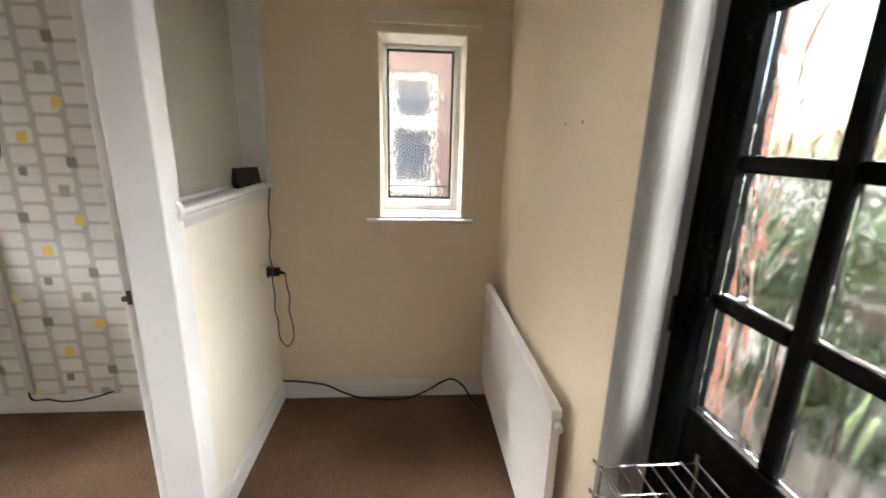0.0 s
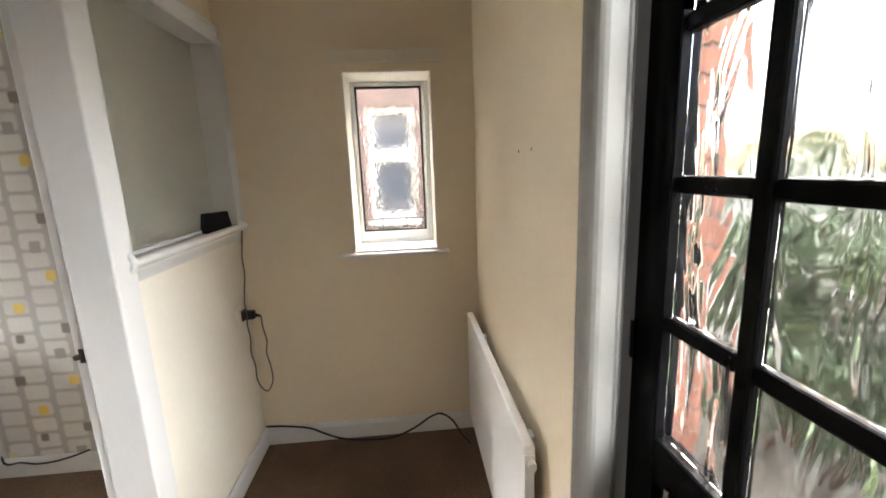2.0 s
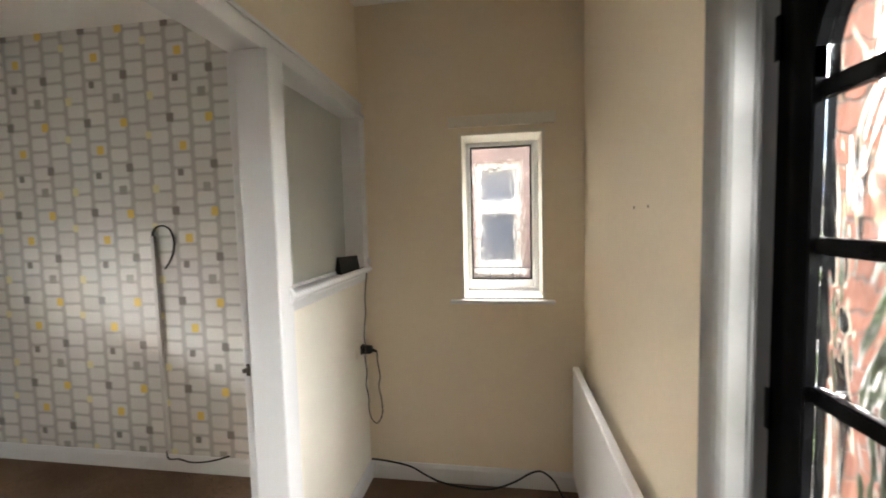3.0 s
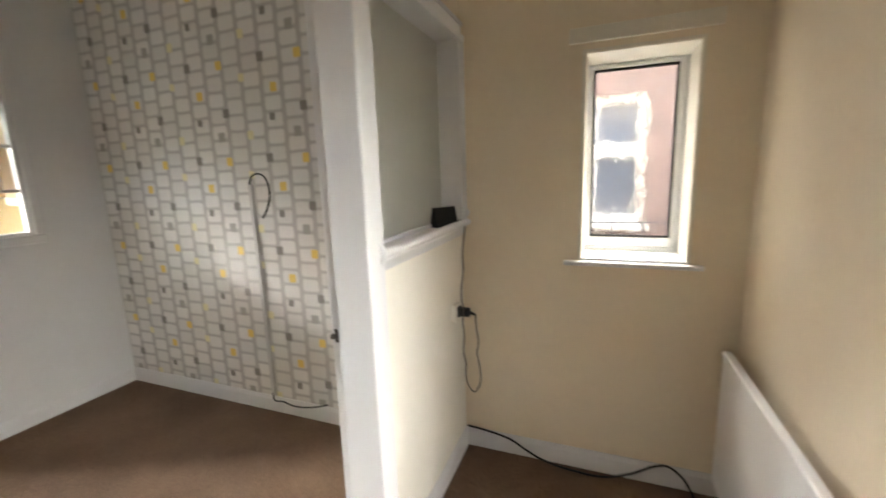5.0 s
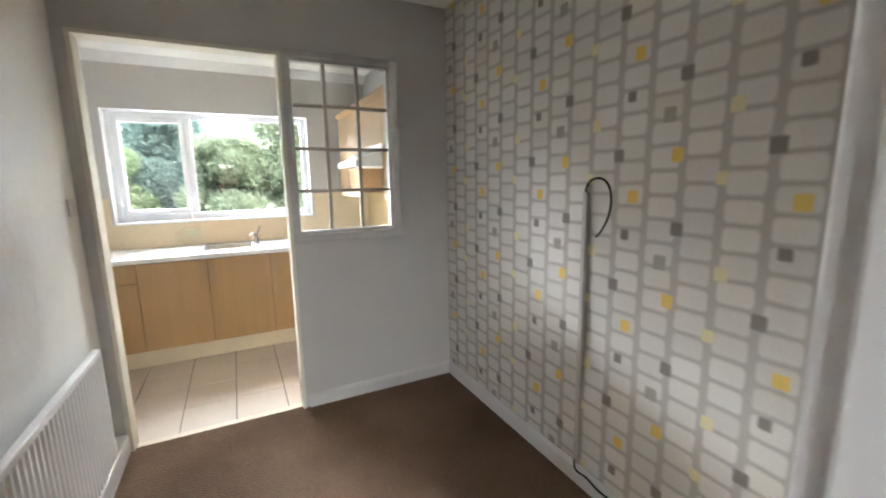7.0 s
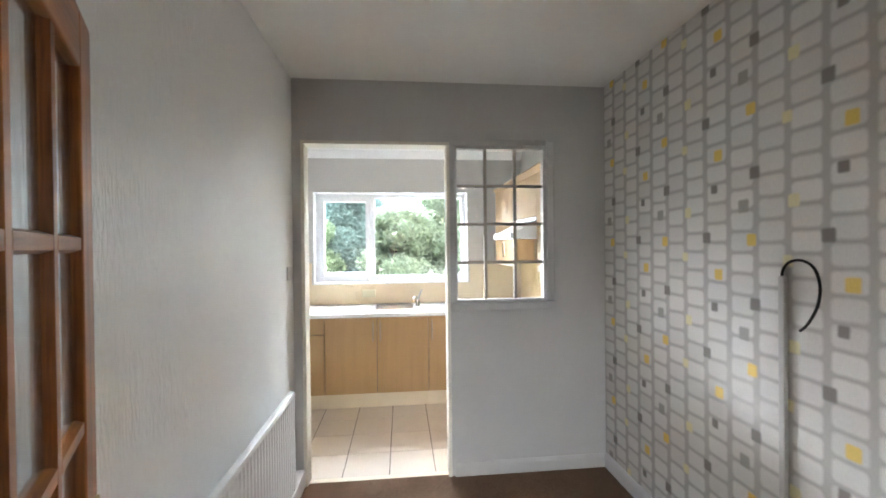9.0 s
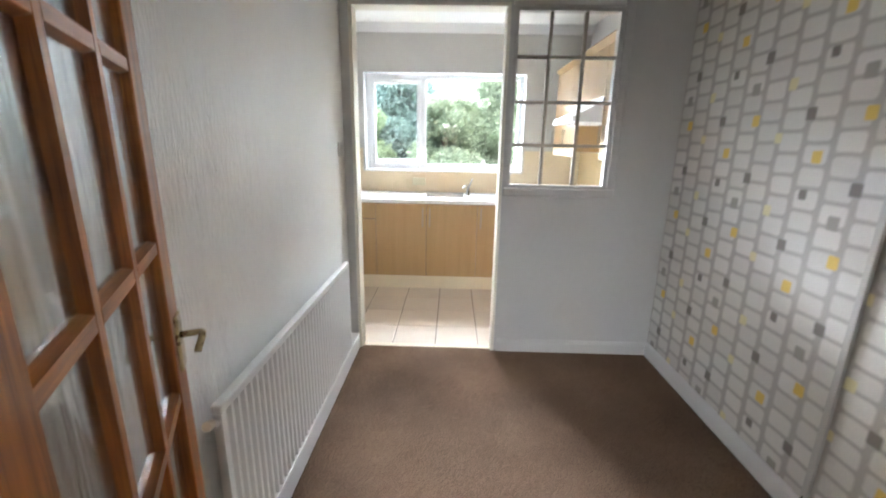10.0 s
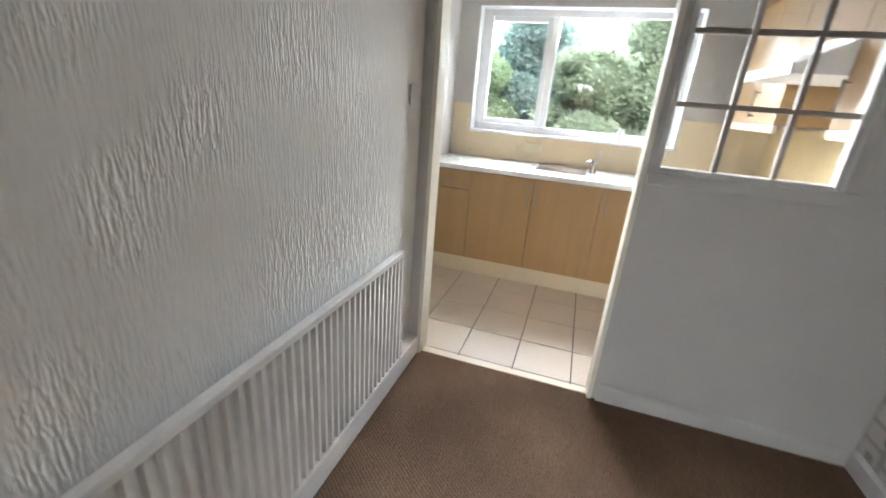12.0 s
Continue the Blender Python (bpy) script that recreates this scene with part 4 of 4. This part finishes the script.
tagged(part("cable_clip", cyl((-0.2395, 2.625, 1.262), (-0.2395, 2.645, 1.262), 0.022, 0.018), GLOSS), "small round white fitting beside the ledge", "fitting")

# ---- dining room things ----
tagged(part("cable_trunking", box(-1.532, DY1 - 0.017, 0.105, -1.506, DY1 - 0.0005, 1.425, 0.004), TRUNK), "pale plastic cable trunking up the wallpapered wall", "trunking")
tagged(part("aerial_cable", tube([(-1.519, 2.571, 1.40), (-1.517, 2.568, 1.44), (-1.49, 2.565, 1.475), (-1.44, 2.563, 1.485), (-1.395, 2.562, 1.46), (-1.375, 2.562, 1.40), (-1.385, 2.563, 1.33), (-1.42, 2.565, 1.265), (-1.45, 2.567, 1.235)], 0.005), BLACKPL), "black cable hooked out of the trunking top", "cable")
tagged(part("aerial_cable", tube([(-1.519, 2.571, 0.14), (-1.517, 2.560, 0.10), (-1.49, 2.553, 0.082), (-1.43, 2.553, 0.088), (-1.36, 2.552, 0.074), (-1.27, 2.551, 0.08), (-1.18, 2.552, 0.1), (-1.10, 2.556, 0.125)], 0.005), BLACKPL), "black cable lying along the skirting board", "cable")
sw = thing("light_switch", "white light switch on the ridged wall", "switch")
part("plate", box(-2.795, DY0 + 0.0005, 1.345, -2.715, DY0 + 0.011, 1.43, 0.003), GLOSS, sw)
part("rocker", box(-2.762, DY0 + 0.0112, 1.372, -2.748, DY0 + 0.016, 1.402, 0.002), GLOSS, sw)


# ---- kitchen ----
def kitchen_window():
    w = tagged(new("window_3"), "white framed kitchen window with two lights", "window", "", "structure")
    y0, y1, z0, z1 = KW
    xa, xb = KFAR - 0.20, KFAR - 0.13
    part("window_frame", boxes([(xa, y0, z0, xb, y0 + 0.055, z1), (xa, y1 - 0.055, z0, xb, y1, z1), (xa, y0 + 0.055, z0, xb, y1 - 0.055, z0 + 0.085), (xa, y0 + 0.055, z1 - 0.055, xb, y1 - 0.055, z1), (xa, 0.802, z0 + 0.085, xb, 0.86, z1 - 0.055)], 0.005), UPVC, w)
    a, b, c, d = y0 + 0.0555, 0.8015, z0 + 0.0855, z1 - 0.0555
    part("casement", boxes([(xa + 0.02, a, c, xb + 0.012, a + 0.046, d), (xa + 0.02, b - 0.046, c, xb + 0.012, b, d), (xa + 0.02, a + 0.046, c, xb + 0.012, b - 0.046, c + 0.046), (xa + 0.02, a + 0.046, d - 0.046, xb + 0.012, b - 0.046, d)], 0.006), UPVC, w)
    for e, f, g, h in ((a + 0.044, b - 0.044, c + 0.044, d - 0.044), (0.8605, y1 - 0.0555, c, d)):
        p = part("pane", box(xa + 0.032, e, g, xa + 0.036, f, h), CLEAR, w)
        p.visible_shadow = False
    part("catch", boxes([(xb + 0.0125, 0.766, 1.55, xb + 0.03, 0.786, 1.66)], 0.004), UPVC, w, "white casement handle")
    part("window_sill", box(xb, y0 + 0.001, z0 + 0.0005, KFAR + 0.012, y1 - 0.001, z0 + 0.022, 0.004), UPVC, w)
    part("reveal", boxes([(xb + 0.001, y0 + 0.0005, z0 + 0.023, KFAR + 0.003, y0 + 0.004, z1 - 0.0045), (xb + 0.001, y1 - 0.004, z0 + 0.023, KFAR + 0.003, y1 - 0.0005, z1 - 0.0045), (xb + 0.001, y0 + 0.0005, z1 - 0.004, KFAR + 0.003, y1 - 0.0005, z1 - 0.0005)]), UPVC, w)


kitchen_window()
CF = -4.225


def bar_handle(parent, x, y, z0, z1, out=(1, 0)):
    ox, oy = out[0] * 0.028, out[1] * 0.028
    h = part("handle", cyl((x + ox, y + oy, z0 - 0.012), (x + ox, y + oy, z1 + 0.012), 0.006, None, 10), HANDLE, parent, "dull metal bar handle")
    for z in (z0, z1):
        part("stem", cyl((x + out[0] * 0.001, y + out[1] * 0.001, z), (x + ox, y + oy, z), 0.004, None, 8), HANDLE, h)


def base_unit(y0, y1, doors, drawer=False):
    c = thing("base_cabinet", "beech laminate kitchen base cabinet" + (" with a top drawer" if drawer else ""), "cabinet", "kitchen base cabinets")
    part("body", box(KFAR + 0.06, y0 + 0.001, 0.10, CF - 0.021, y1 - 0.001, 0.855, 0), BEECH, c)
    # thin dark sheet paints the shade seen between the doors
    part("front_edge", box(CF - 0.0208, y0 + 0.0015, 0.102, CF - 0.0203, y1 - 0.0015, 0.854, 0), GROUT, c, "dark sheet standing in for shade in the door gaps")
    part("plinth", box(CF - 0.045, y0 + 0.001, KFLOOR + 0.0005, CF - 0.027, y1 - 0.001, 0.0995, 0), PLINTH, c, "cream plinth")
    top = 0.85
    if drawer:
        f = part("drawer_front", box(CF - 0.02, y0 + 0.002, 0.695, CF, y1 - 0.002, top, 0.002), BEECH, c)
        h = part("handle", cyl((CF + 0.028, (y0 + y1) / 2 - 0.07, 0.775), (CF + 0.028, (y0 + y1) / 2 + 0.07, 0.775), 0.006, None, 10), HANDLE, f, "dull metal bar handle")
        for s in (-0.055, 0.055):
            part("stem", cyl((CF + 0.001, (y0 + y1) / 2 + s, 0.775), (CF + 0.028, (y0 + y1) / 2 + s, 0.775), 0.004, None, 8), HANDLE, f)
        top = 0.691
    w = (y1 - y0) / doors
    for k in range(doors):
        a, b = y0 + k * w, y0 + (k + 1) * w
        dr = part("door", box(CF - 0.02, a + 0.003, 0.103, CF, b - 0.003, top - 0.004, 0.002), BEECH, c)
        hy = b - 0.035 if k == 0 and doors == 2 else a + 0.035
        bar_handle(dr, CF, hy, top - 0.215, top - 0.045)
    return c


base_unit(0.0, 0.414, 1, True)
base_unit(0.414, 1.43, 2)
base_unit(1.43, 1.95, 1)
wt = thing("worktop", "pale laminate kitchen worktop along the window wall", "worktop")
WTZ0, WTZ1 = 0.857, 0.893
SK = (-4.78, -4.40, 0.89, 1.30)
part("board", boxes([(KFAR + 0.001, 0.001, WTZ0, CF + 0.025, SK[2], WTZ1), (KFAR + 0.001, SK[3], WTZ0, CF + 0.025, 2.595, WTZ1), (KFAR + 0.001, SK[2], WTZ0, SK[0], SK[3], WTZ1), (SK[1], SK[2], WTZ0, CF + 0.025, SK[3], WTZ1)]), WORKTOP, wt)
part("upstand", boxes([(KFAR + 0.001, 0.001, WTZ1 + 0.0005, KFAR + 0.010, 2.584, KW[2] - 0.001), (KFAR + 0.001, 0.001, KW[2] - 0.001, KFAR + 0.010, KW[0] - 0.02, 1.37), (KFAR + 0.001, KW[1] + 0.02, KW[2] - 0.001, KFAR + 0.010, 2.584, 1.37)]), SPLASH, wt, "sand coloured splashback panel")
sink = thing("kitchen_sink", "stainless steel inset sink with drainer", "sink")
part("rim", boxes([(SK[0] - 0.03, SK[2] - 0.03, WTZ1 + 0.0005, SK[0], 1.86, WTZ1 + 0.006), (SK[1], SK[2] - 0.03, WTZ1 + 0.0005, SK[1] + 0.03, 1.86, WTZ1 + 0.006), (SK[0], SK[2] - 0.03, WTZ1 + 0.0005, SK[1], SK[2], WTZ1 + 0.006), (SK[0], SK[3], WTZ1 + 0.0005, SK[1], 1.86, WTZ1 + 0.005)], 0.002), STEEL, sink)
part("bowl", boxes([(SK[0] + 0.001, SK[2] + 0.001, 0.745, SK[1] - 0.001, SK[3] - 0.001, 0.75), (SK[0] + 0.001, SK[2] + 0.001, 0.75, SK[0] + 0.004, SK[3] - 0.001, WTZ1), (SK[1] - 0.004, SK[2] + 0.001, 0.75, SK[1] - 0.001, SK[3] - 0.001, WTZ1), (SK[0] + 0.004, SK[2] + 0.001, 0.75, SK[1] - 0.004, SK[2] + 0.004, WTZ1), (SK[0] + 0.004, SK[3] - 0.004, 0.75, SK[1] - 0.004, SK[3] - 0.001, WTZ1)]), STEEL, sink)
for k in range(7):
    part("drainer_ridge", box(SK[0] + 0.04, 1.37 + k * 0.055, WTZ1 + 0.0055, SK[1] - 0.03, 1.385 + k * 0.055, WTZ1 + 0.010, 0.002), STEEL, sink)
tap = thing("mixer_tap", "chrome kitchen mixer tap behind the sink", "tap")
part("base", cyl((-4.62, 1.345, WTZ1 + 0.006), (-4.62, 1.345, 0.965), 0.024, 0.019), CHROME, tap)
part("spout", tube([(-4.62, 1.345, 0.955), (-4.61, 1.34, 0.985), (-4.56, 1.32, 1.005), (-4.49, 1.295, 1.0), (-4.455, 1.285, 0.98)], 0.011, 10), CHROME, tap)
part("lever", tube([(-4.62, 1.345, 0.97), (-4.615, 1.36, 1.01), (-4.59, 1.385, 1.075)], 0.009, 8), CHROME, tap)
ks = thing("double_socket", "pale double wall socket above the worktop", "socket")
part("plate", box(KFAR + 0.0105, 0.72, 0.97, KFAR + 0.021, 0.87, 1.055, 0.003), mat("yellowed_plastic", (0.60, 0.55, 0.37), 0.4), ks)
bt = thing("white_bottle", "white plastic bottle on the kitchen window sill", "bottle")
part("body", cyl((KFAR - 0.05, 1.52, 1.1425), (KFAR - 0.05, 1.52, 1.235), 0.034, 0.03, 18), UPVC, bt)
part("cap", cyl((KFAR - 0.05, 1.52, 1.2355), (KFAR - 0.05, 1.52, 1.262), 0.016, None, 14), UPVC, bt)
tagged(part("sill_knob", cyl((KFAR - 0.04, 0.79, 1.1425), (KFAR - 0.04, 0.79, 1.19), 0.014, 0.008), OFFWHITE), "small pale ornament on the kitchen window sill", "ornament")

# wall units and hood along the right-hand kitchen wall
UF = 2.24


def wall_unit(x0, x1, z0, z1):
    c = thing("wall_cabinet", "beech laminate kitchen wall cabinet with cornice", "cabinet", "kitchen wall cabinets")
    part("body", box(x0 + 0.001, UF + 0.021, z0, x1 - 0.001, 2.599, z1, 0), BEECH, c)
    d = part("door", box(x0 + 0.002, UF, z0 + 0.002, x1 - 0.002, UF + 0.02, z1 - 0.03, 0.002), BEECH, c)
    bar_handle(d, x0 + 0.05, UF, z0 + 0.05, z0 + 0.19, (0, -1))
    part("cornice", profile([(UF + 0.02, z1 - 0.029), (UF - 0.028, z1 + 0.012), (UF - 0.028, z1 + 0.022), (UF + 0.05, z1 + 0.022)], "x", x0, x1), BEECH, c)
    part("pelmet", box(x0 + 0.001, UF + 0.002, z0 - 0.045, x1 - 0.001, UF + 0.02, z0 - 0.0005, 0.002), PLINTH, c, "pale pelmet strip")


wall_unit(-4.72, -4.31, 1.385, 2.15)
wall_unit(-4.31, -3.9, 1.385, 2.15)
wall_unit(-3.3, -2.98, 1.385, 2.15)
hood = thing("cooker_hood", "pale grey sloping cooker hood between wall cabinets", "cooker hood")
part("canopy", profile([(2.599, 1.605), (2.04, 1.605), (2.04, 1.645), (2.235, 1.745), (2.235, 1.775), (2.599, 1.775)], "x", -3.899, -3.301), GLOSS, hood)
part("front_edge", box(-3.899, 2.028, 1.60, -3.301, 2.0395, 1.65, 0.003), STEEL, hood)
c2 = thing("wall_cabinet", "beech laminate bridging cabinet above the cooker hood", "cabinet", "kitchen wall cabinets")
part("body", box(-3.899, UF + 0.021, 1.777, -3.301, 2.599, 2.15, 0), BEECH, c2)
part("cornice", profile([(UF + 0.02, 2.121), (UF - 0.028, 2.162), (UF - 0.028, 2.172), (UF + 0.05, 2.172)], "x", -3.899, -3.301), BEECH, c2)
part("door", box(-3.897, UF, 1.78, -3.303, UF + 0.02, 2.12, 0.002), BEECH, c2)
GLOSSY_SPLASH = mat("glossy_splash_tile", (0.70, 0.55, 0.31), 0.06, vary=0.05, scale=5)
sp2 = thing("splashback", "sand coloured splashback behind the kitchen worktop", "splashback")
part("panel", box(KFAR + 0.013, 2.585, 0.895, KX - 0.102, 2.5995, 1.37, 0), GLOSSY_SPLASH, sp2)
wt2 = thing("worktop", "pale laminate kitchen worktop along the cabinet wall", "worktop")
part("board", box(CF + 0.026, 2.0, WTZ0, KX - 0.102, 2.5845, WTZ1, 0.003), WORKTOP, wt2)
br = thing("base_cabinet", "beech laminate base cabinets below the wall units", "cabinet", "kitchen base cabinets")
part("body", box(CF + 0.001, 2.045, 0.10, KX - 0.105, 2.598, 0.856, 0), BEECH, br)
part("plinth", box(CF + 0.001, 2.09, KFLOOR + 0.0005, KX - 0.105, 2.11, 0.0995, 0), PLINTH, br)
for k in range(2):
    a = CF + 0.03 + k * 0.59
    d = part("door", box(a, 2.024, 0.103, a + 0.585, 2.044, 0.85, 0.002), BEECH, br)
    bar_handle(d, a + 0.05, 2.024, 0.66, 0.81, (0, -1))

setting("trim_kitchen_coving", profile([(KFAR + 0.0005, CEILING - 0.08), (KFAR + 0.025, CEILING - 0.06), (KFAR + 0.065, CEILING - 0.022), (KFAR + 0.08, CEILING - 0.0005), (KFAR + 0.0005, CEILING - 0.0005)], "y", 0.001, 2.599), GLOSS, "white plaster coving over the kitchen window", "coving")

# ---- outside ----
# unseen storey and gable roof added over the house to darken the alley
setting("wall_upper_shade", slab("y", -1.35, 2.97, -2.97, 1.21, CEILING + 0.16, 5.2), PINKWALL, "unseen brick storey added to shade the alley", "wall")
setting("roof", profile([(-1.7, 5.2), (0.8, 7.0), (3.3, 5.2)], "x", -3.2, 1.5), ROOF, "unseen grey roof added on top of the shading storey", "roof")
setting("roof_kitchen", slab("y", -0.2, 2.95, -5.3, -2.98, CEILING + 0.16, CEILING + 0.3), ROOF, "flat grey roof over the kitchen", "roof")
setting("ground", slab("y", -60, 60, -90, KFAR - 0.28, -0.4, -0.3), GROUND, "rough lawn and beds behind the house", "ground")
setting("pavement", slab("y", -60, 60, 1.25, 60, -0.4, -0.12), PAVE, "pale paving in front of the house", "pavement")
setting("pavement_side", slab("y", 3.0, 60, -5.2, 1.25, -0.4, -0.15), PAVE, "pale paving beside the house", "pavement")


def leaves(bm, centre, radii, count, size, rng):
    for _ in range(count):
        while True:
            p = Vector((rng.uniform(-1, 1), rng.uniform(-1, 1), rng.uniform(-1, 1)))
            if 0.25 < p.length < 1:
                break
        p = Vector(centre) + Vector((p.x * radii[0], p.y * radii[1], p.z * radii[2]))
        s = size * rng.uniform(0.6, 1.4)
        e = Euler((rng.uniform(-1.2, 1.2), rng.uniform(-1.2, 1.2), rng.uniform(0, 6.3))).to_matrix()
        vs = [bm.verts.new(p + e @ Vector(q)) for q in ((-s, 0, 0), (0, -s * 0.45, s * 0.15), (s, 0, 0), (0, s * 0.45, s * 0.15))]
        bm.faces.new(vs)


def tree(label, x, y, base, high, spread, clumps, leaf, material, seed):
    rng = random.Random(seed)
    t = thing("tree", label, "tree", "garden trees")
    bm = bmesh.new()
    cyl_into(bm, (x, y, base), (x + 0.1, y, base + high * 0.55), spread * 0.09, spread * 0.05, 9)
    crown = bmesh.new()
    for k in range(clumps):
        a, h = rng.uniform(0, 6.28), rng.uniform(0.18, 1.0)
        rad = spread * (1.05 - 0.65 * h) * rng.uniform(0.35, 1.0)
        c = (x + rad * math.cos(a), y + rad * math.sin(a), base + high * h)
        if k % 3 == 0:
            cyl_into(bm, (x + 0.1, y, base + high * min(0.5, h * 0.7)), c, spread * 0.03, spread * 0.008, 6)
        q = spread * rng.uniform(0.22, 0.42)
        leaves(crown, c, (q, q, q * 0.75), 700, leaf * 0.37, rng)
    part("trunk", bm, BARKM, t)
    part("crown", crown, material, t)


tree("dark blue-green conifer beyond the garden", -10.4, 0.05, -0.3, 3.45, 1.25, 120, 0.15, LEAFB, 3)
tree("leafy green tree beyond the garden", -11.5, -2.4, -0.3, 3.5, 1.5, 60, 0.15, LEAFB, 4)
tree("yellow-green shrub behind the kitchen window", -9.4, 2.55, -0.3, 3.5, 1.35, 95, 0.13, LEAFL, 5)
tree("rounded green shrub behind the kitchen window", -8.8, 1.15, -0.3, 2.45, 1.0, 70, 0.12, LEAFL, 6)
tree("pale green shrub near the fence", -9.8, 5.2, -0.3, 3.0, 1.5, 70, 0.14, LEAFL, 7)
tree("green shrub near the fence", -9.2, -1.0, -0.3, 2.55, 0.95, 60, 0.13, LEAF, 8)


def far_house():
    h = thing("house", "pale rendered house far beyond the garden trees", "house")
    part("wall", boxes([(-40, 0.6, -0.3, -33, 11, 4.6)]), RENDERW, h)
    part("roof", profile([(-41, 4.5), (-36.5, 6.4), (-32.4, 4.5)], "y", 0.2, 11.4), ROOF, h)
    for y in (2.2, 5.0, 8.0):
        w = part("window", box(-32.99, y - 0.7, 3.0, -32.9, y + 0.7, 4.3), FARGLASS, h)
        part("window_frame", boxes([(-32.98, y - 0.78, 2.92, -32.87, y - 0.7, 4.38), (-32.98, y + 0.7, 2.92, -32.87, y + 0.78, 4.38), (-32.98, y - 0.7, 4.3, -32.87, y + 0.7, 4.38), (-32.98, y - 0.7, 2.92, -32.87, y + 0.7, 3.0), (-32.98, y - 0.04, 3.0, -32.87, y + 0.04, 4.3)]), UPVC, w)


far_house()


def side_house():
    """Neighbour's wall with a sash window, seen through the alcove window."""
    h = thing("house", "neighbouring pink brick house with a white sash window", "house")
    y = 4.2
    a, b, c, d = 0.255, 0.66, 1.03, 1.985
    part("wall", slab("y", y, y + 0.3, -3, 1.9, -0.3, 5.5, [(a, b, c, d)]), PINKWALL, h)
    f = part("window", boxes([(a, y + 0.03, c, a + 0.045, y + 0.12, d), (b - 0.045, y + 0.03, c, b, y + 0.12, d), (a + 0.045, y + 0.03, c, b - 0.045, y + 0.12, c + 0.06), (a + 0.045, y + 0.03, d - 0.05, b - 0.045, y + 0.12, d), (a + 0.045, y + 0.03, 1.535, b - 0.045, y + 0.12, 1.635)], 0.006), RENDERG, h, "white sash window")
    part("pane", box(a + 0.045, y + 0.07, c + 0.06, b - 0.045, y + 0.08, 1.535), SLATE, f)
    part("pane", box(a + 0.045, y + 0.07, 1.635, b - 0.045, y + 0.08, d - 0.05), SLATE, f)
    part("sill", box(a - 0.03, y - 0.05, c - 0.05, b + 0.03, y + 0.03, c - 0.001, 0.01), RENDERG, f)


side_house()


def porch_pier():
    p = thing("brick_pier", "red brick pier of the porch outside the front door", "pier")
    part("core", box(1.23, 1.66, -0.12, 1.46, 1.98, 2.6), PAVE, p)
    me = mesh_of(box(0, 0, 0, 0.215, 0.008, 0.065, 0.002), "brick", BRICK)
    mf = mesh_of(box(0, 0, 0, 0.008, 0.2, 0.065, 0.002), "brick", BRICK)
    for r in range(36):
        z = -0.12 + r * 0.075
        off = 0.1125 if r % 2 else 0.0
        ob = new("brick", me)
        ob.parent = p
        ob.location = (1.235 + (0.01 if r % 2 else 0.0), 1.6518, z)
        o2 = new("brick", mf)
        o2.parent = p
        o2.location = (1.4602, max(1.66, min(1.66 + off - 0.1125, 1.98 - 0.2)), z)


porch_pier()


def front_garden():
    for x, y, h, s, m, seed, lab in ((3.4, 1.5, 1.5, 0.75, LEAFD, 21, "green shrub outside the front door"), (3.1, -0.4, 1.4, 0.7, LEAF, 22, "leafy shrub outside the front door"), (2.5, 2.35, 1.25, 0.45, LEAFD, 23, "yellow-green plant beside the porch"), (3.3, 2.9, 1.6, 0.8, LEAFD, 24, "dark green shrub beyond the porch"), (2.7, 0.7, 1.1, 0.6, LEAF, 25, "low green shrub outside the front door"), (4.2, 2.2, 1.7, 0.9, LEAFD, 26, "dense green hedge plant by the path"), (2.1, 3.2, 1.3, 0.5, LEAFL, 27, "yellow-green plant beside the porch"), (2.3, 1.3, 0.75, 0.5, LEAF, 28, "low leafy plant by the porch step"), (2.5, 0.1, 0.8, 0.5, LEAFD, 29, "low dark green plant outside the front door")):
        rng = random.Random(seed)
        t = thing("shrub", lab, "shrub", "front garden shrubs")
        bm, cr = bmesh.new(), bmesh.new()
        for k in range(26):
            a, q = rng.uniform(0, 6.28), rng.uniform(0.1, 1)
            c = (x + s * 0.8 * q * math.cos(a), y + s * 0.8 * q * math.sin(a), -0.12 + h * rng.uniform(0.2, 0.95))
            cyl_into(bm, (x, y, -0.12), c, 0.015, 0.005, 5)
            leaves(cr, c, (s * 0.35, s * 0.35, s * 0.3), 110, 0.045, rng)
        part("stems", bm, BARKM, t)
        part("foliage", cr, m, t)


front_garden()

# ---- kitchen floor tiles ----
TM = mesh_of(box(0, 0, 0, 0.3195, 0.318, 0.008, 0.002), "tile", TILE)
pitch = 0.3245
for i in range(-6, 2):
    for j in range(-3, 6):
        x, y = -3.33 + i * pitch + 0.0025, 0.747 + j * pitch + 0.0025
        if x + 0.31 < KFAR + 0.5 or x > KX - 0.12 or y + 0.31 < 0 or y > 2.2:
            continue
        ob = new("tile", TM)
        ob.parent = floor_kitchen
        ob.location = (x, y, KFLOOR - 0.0075)
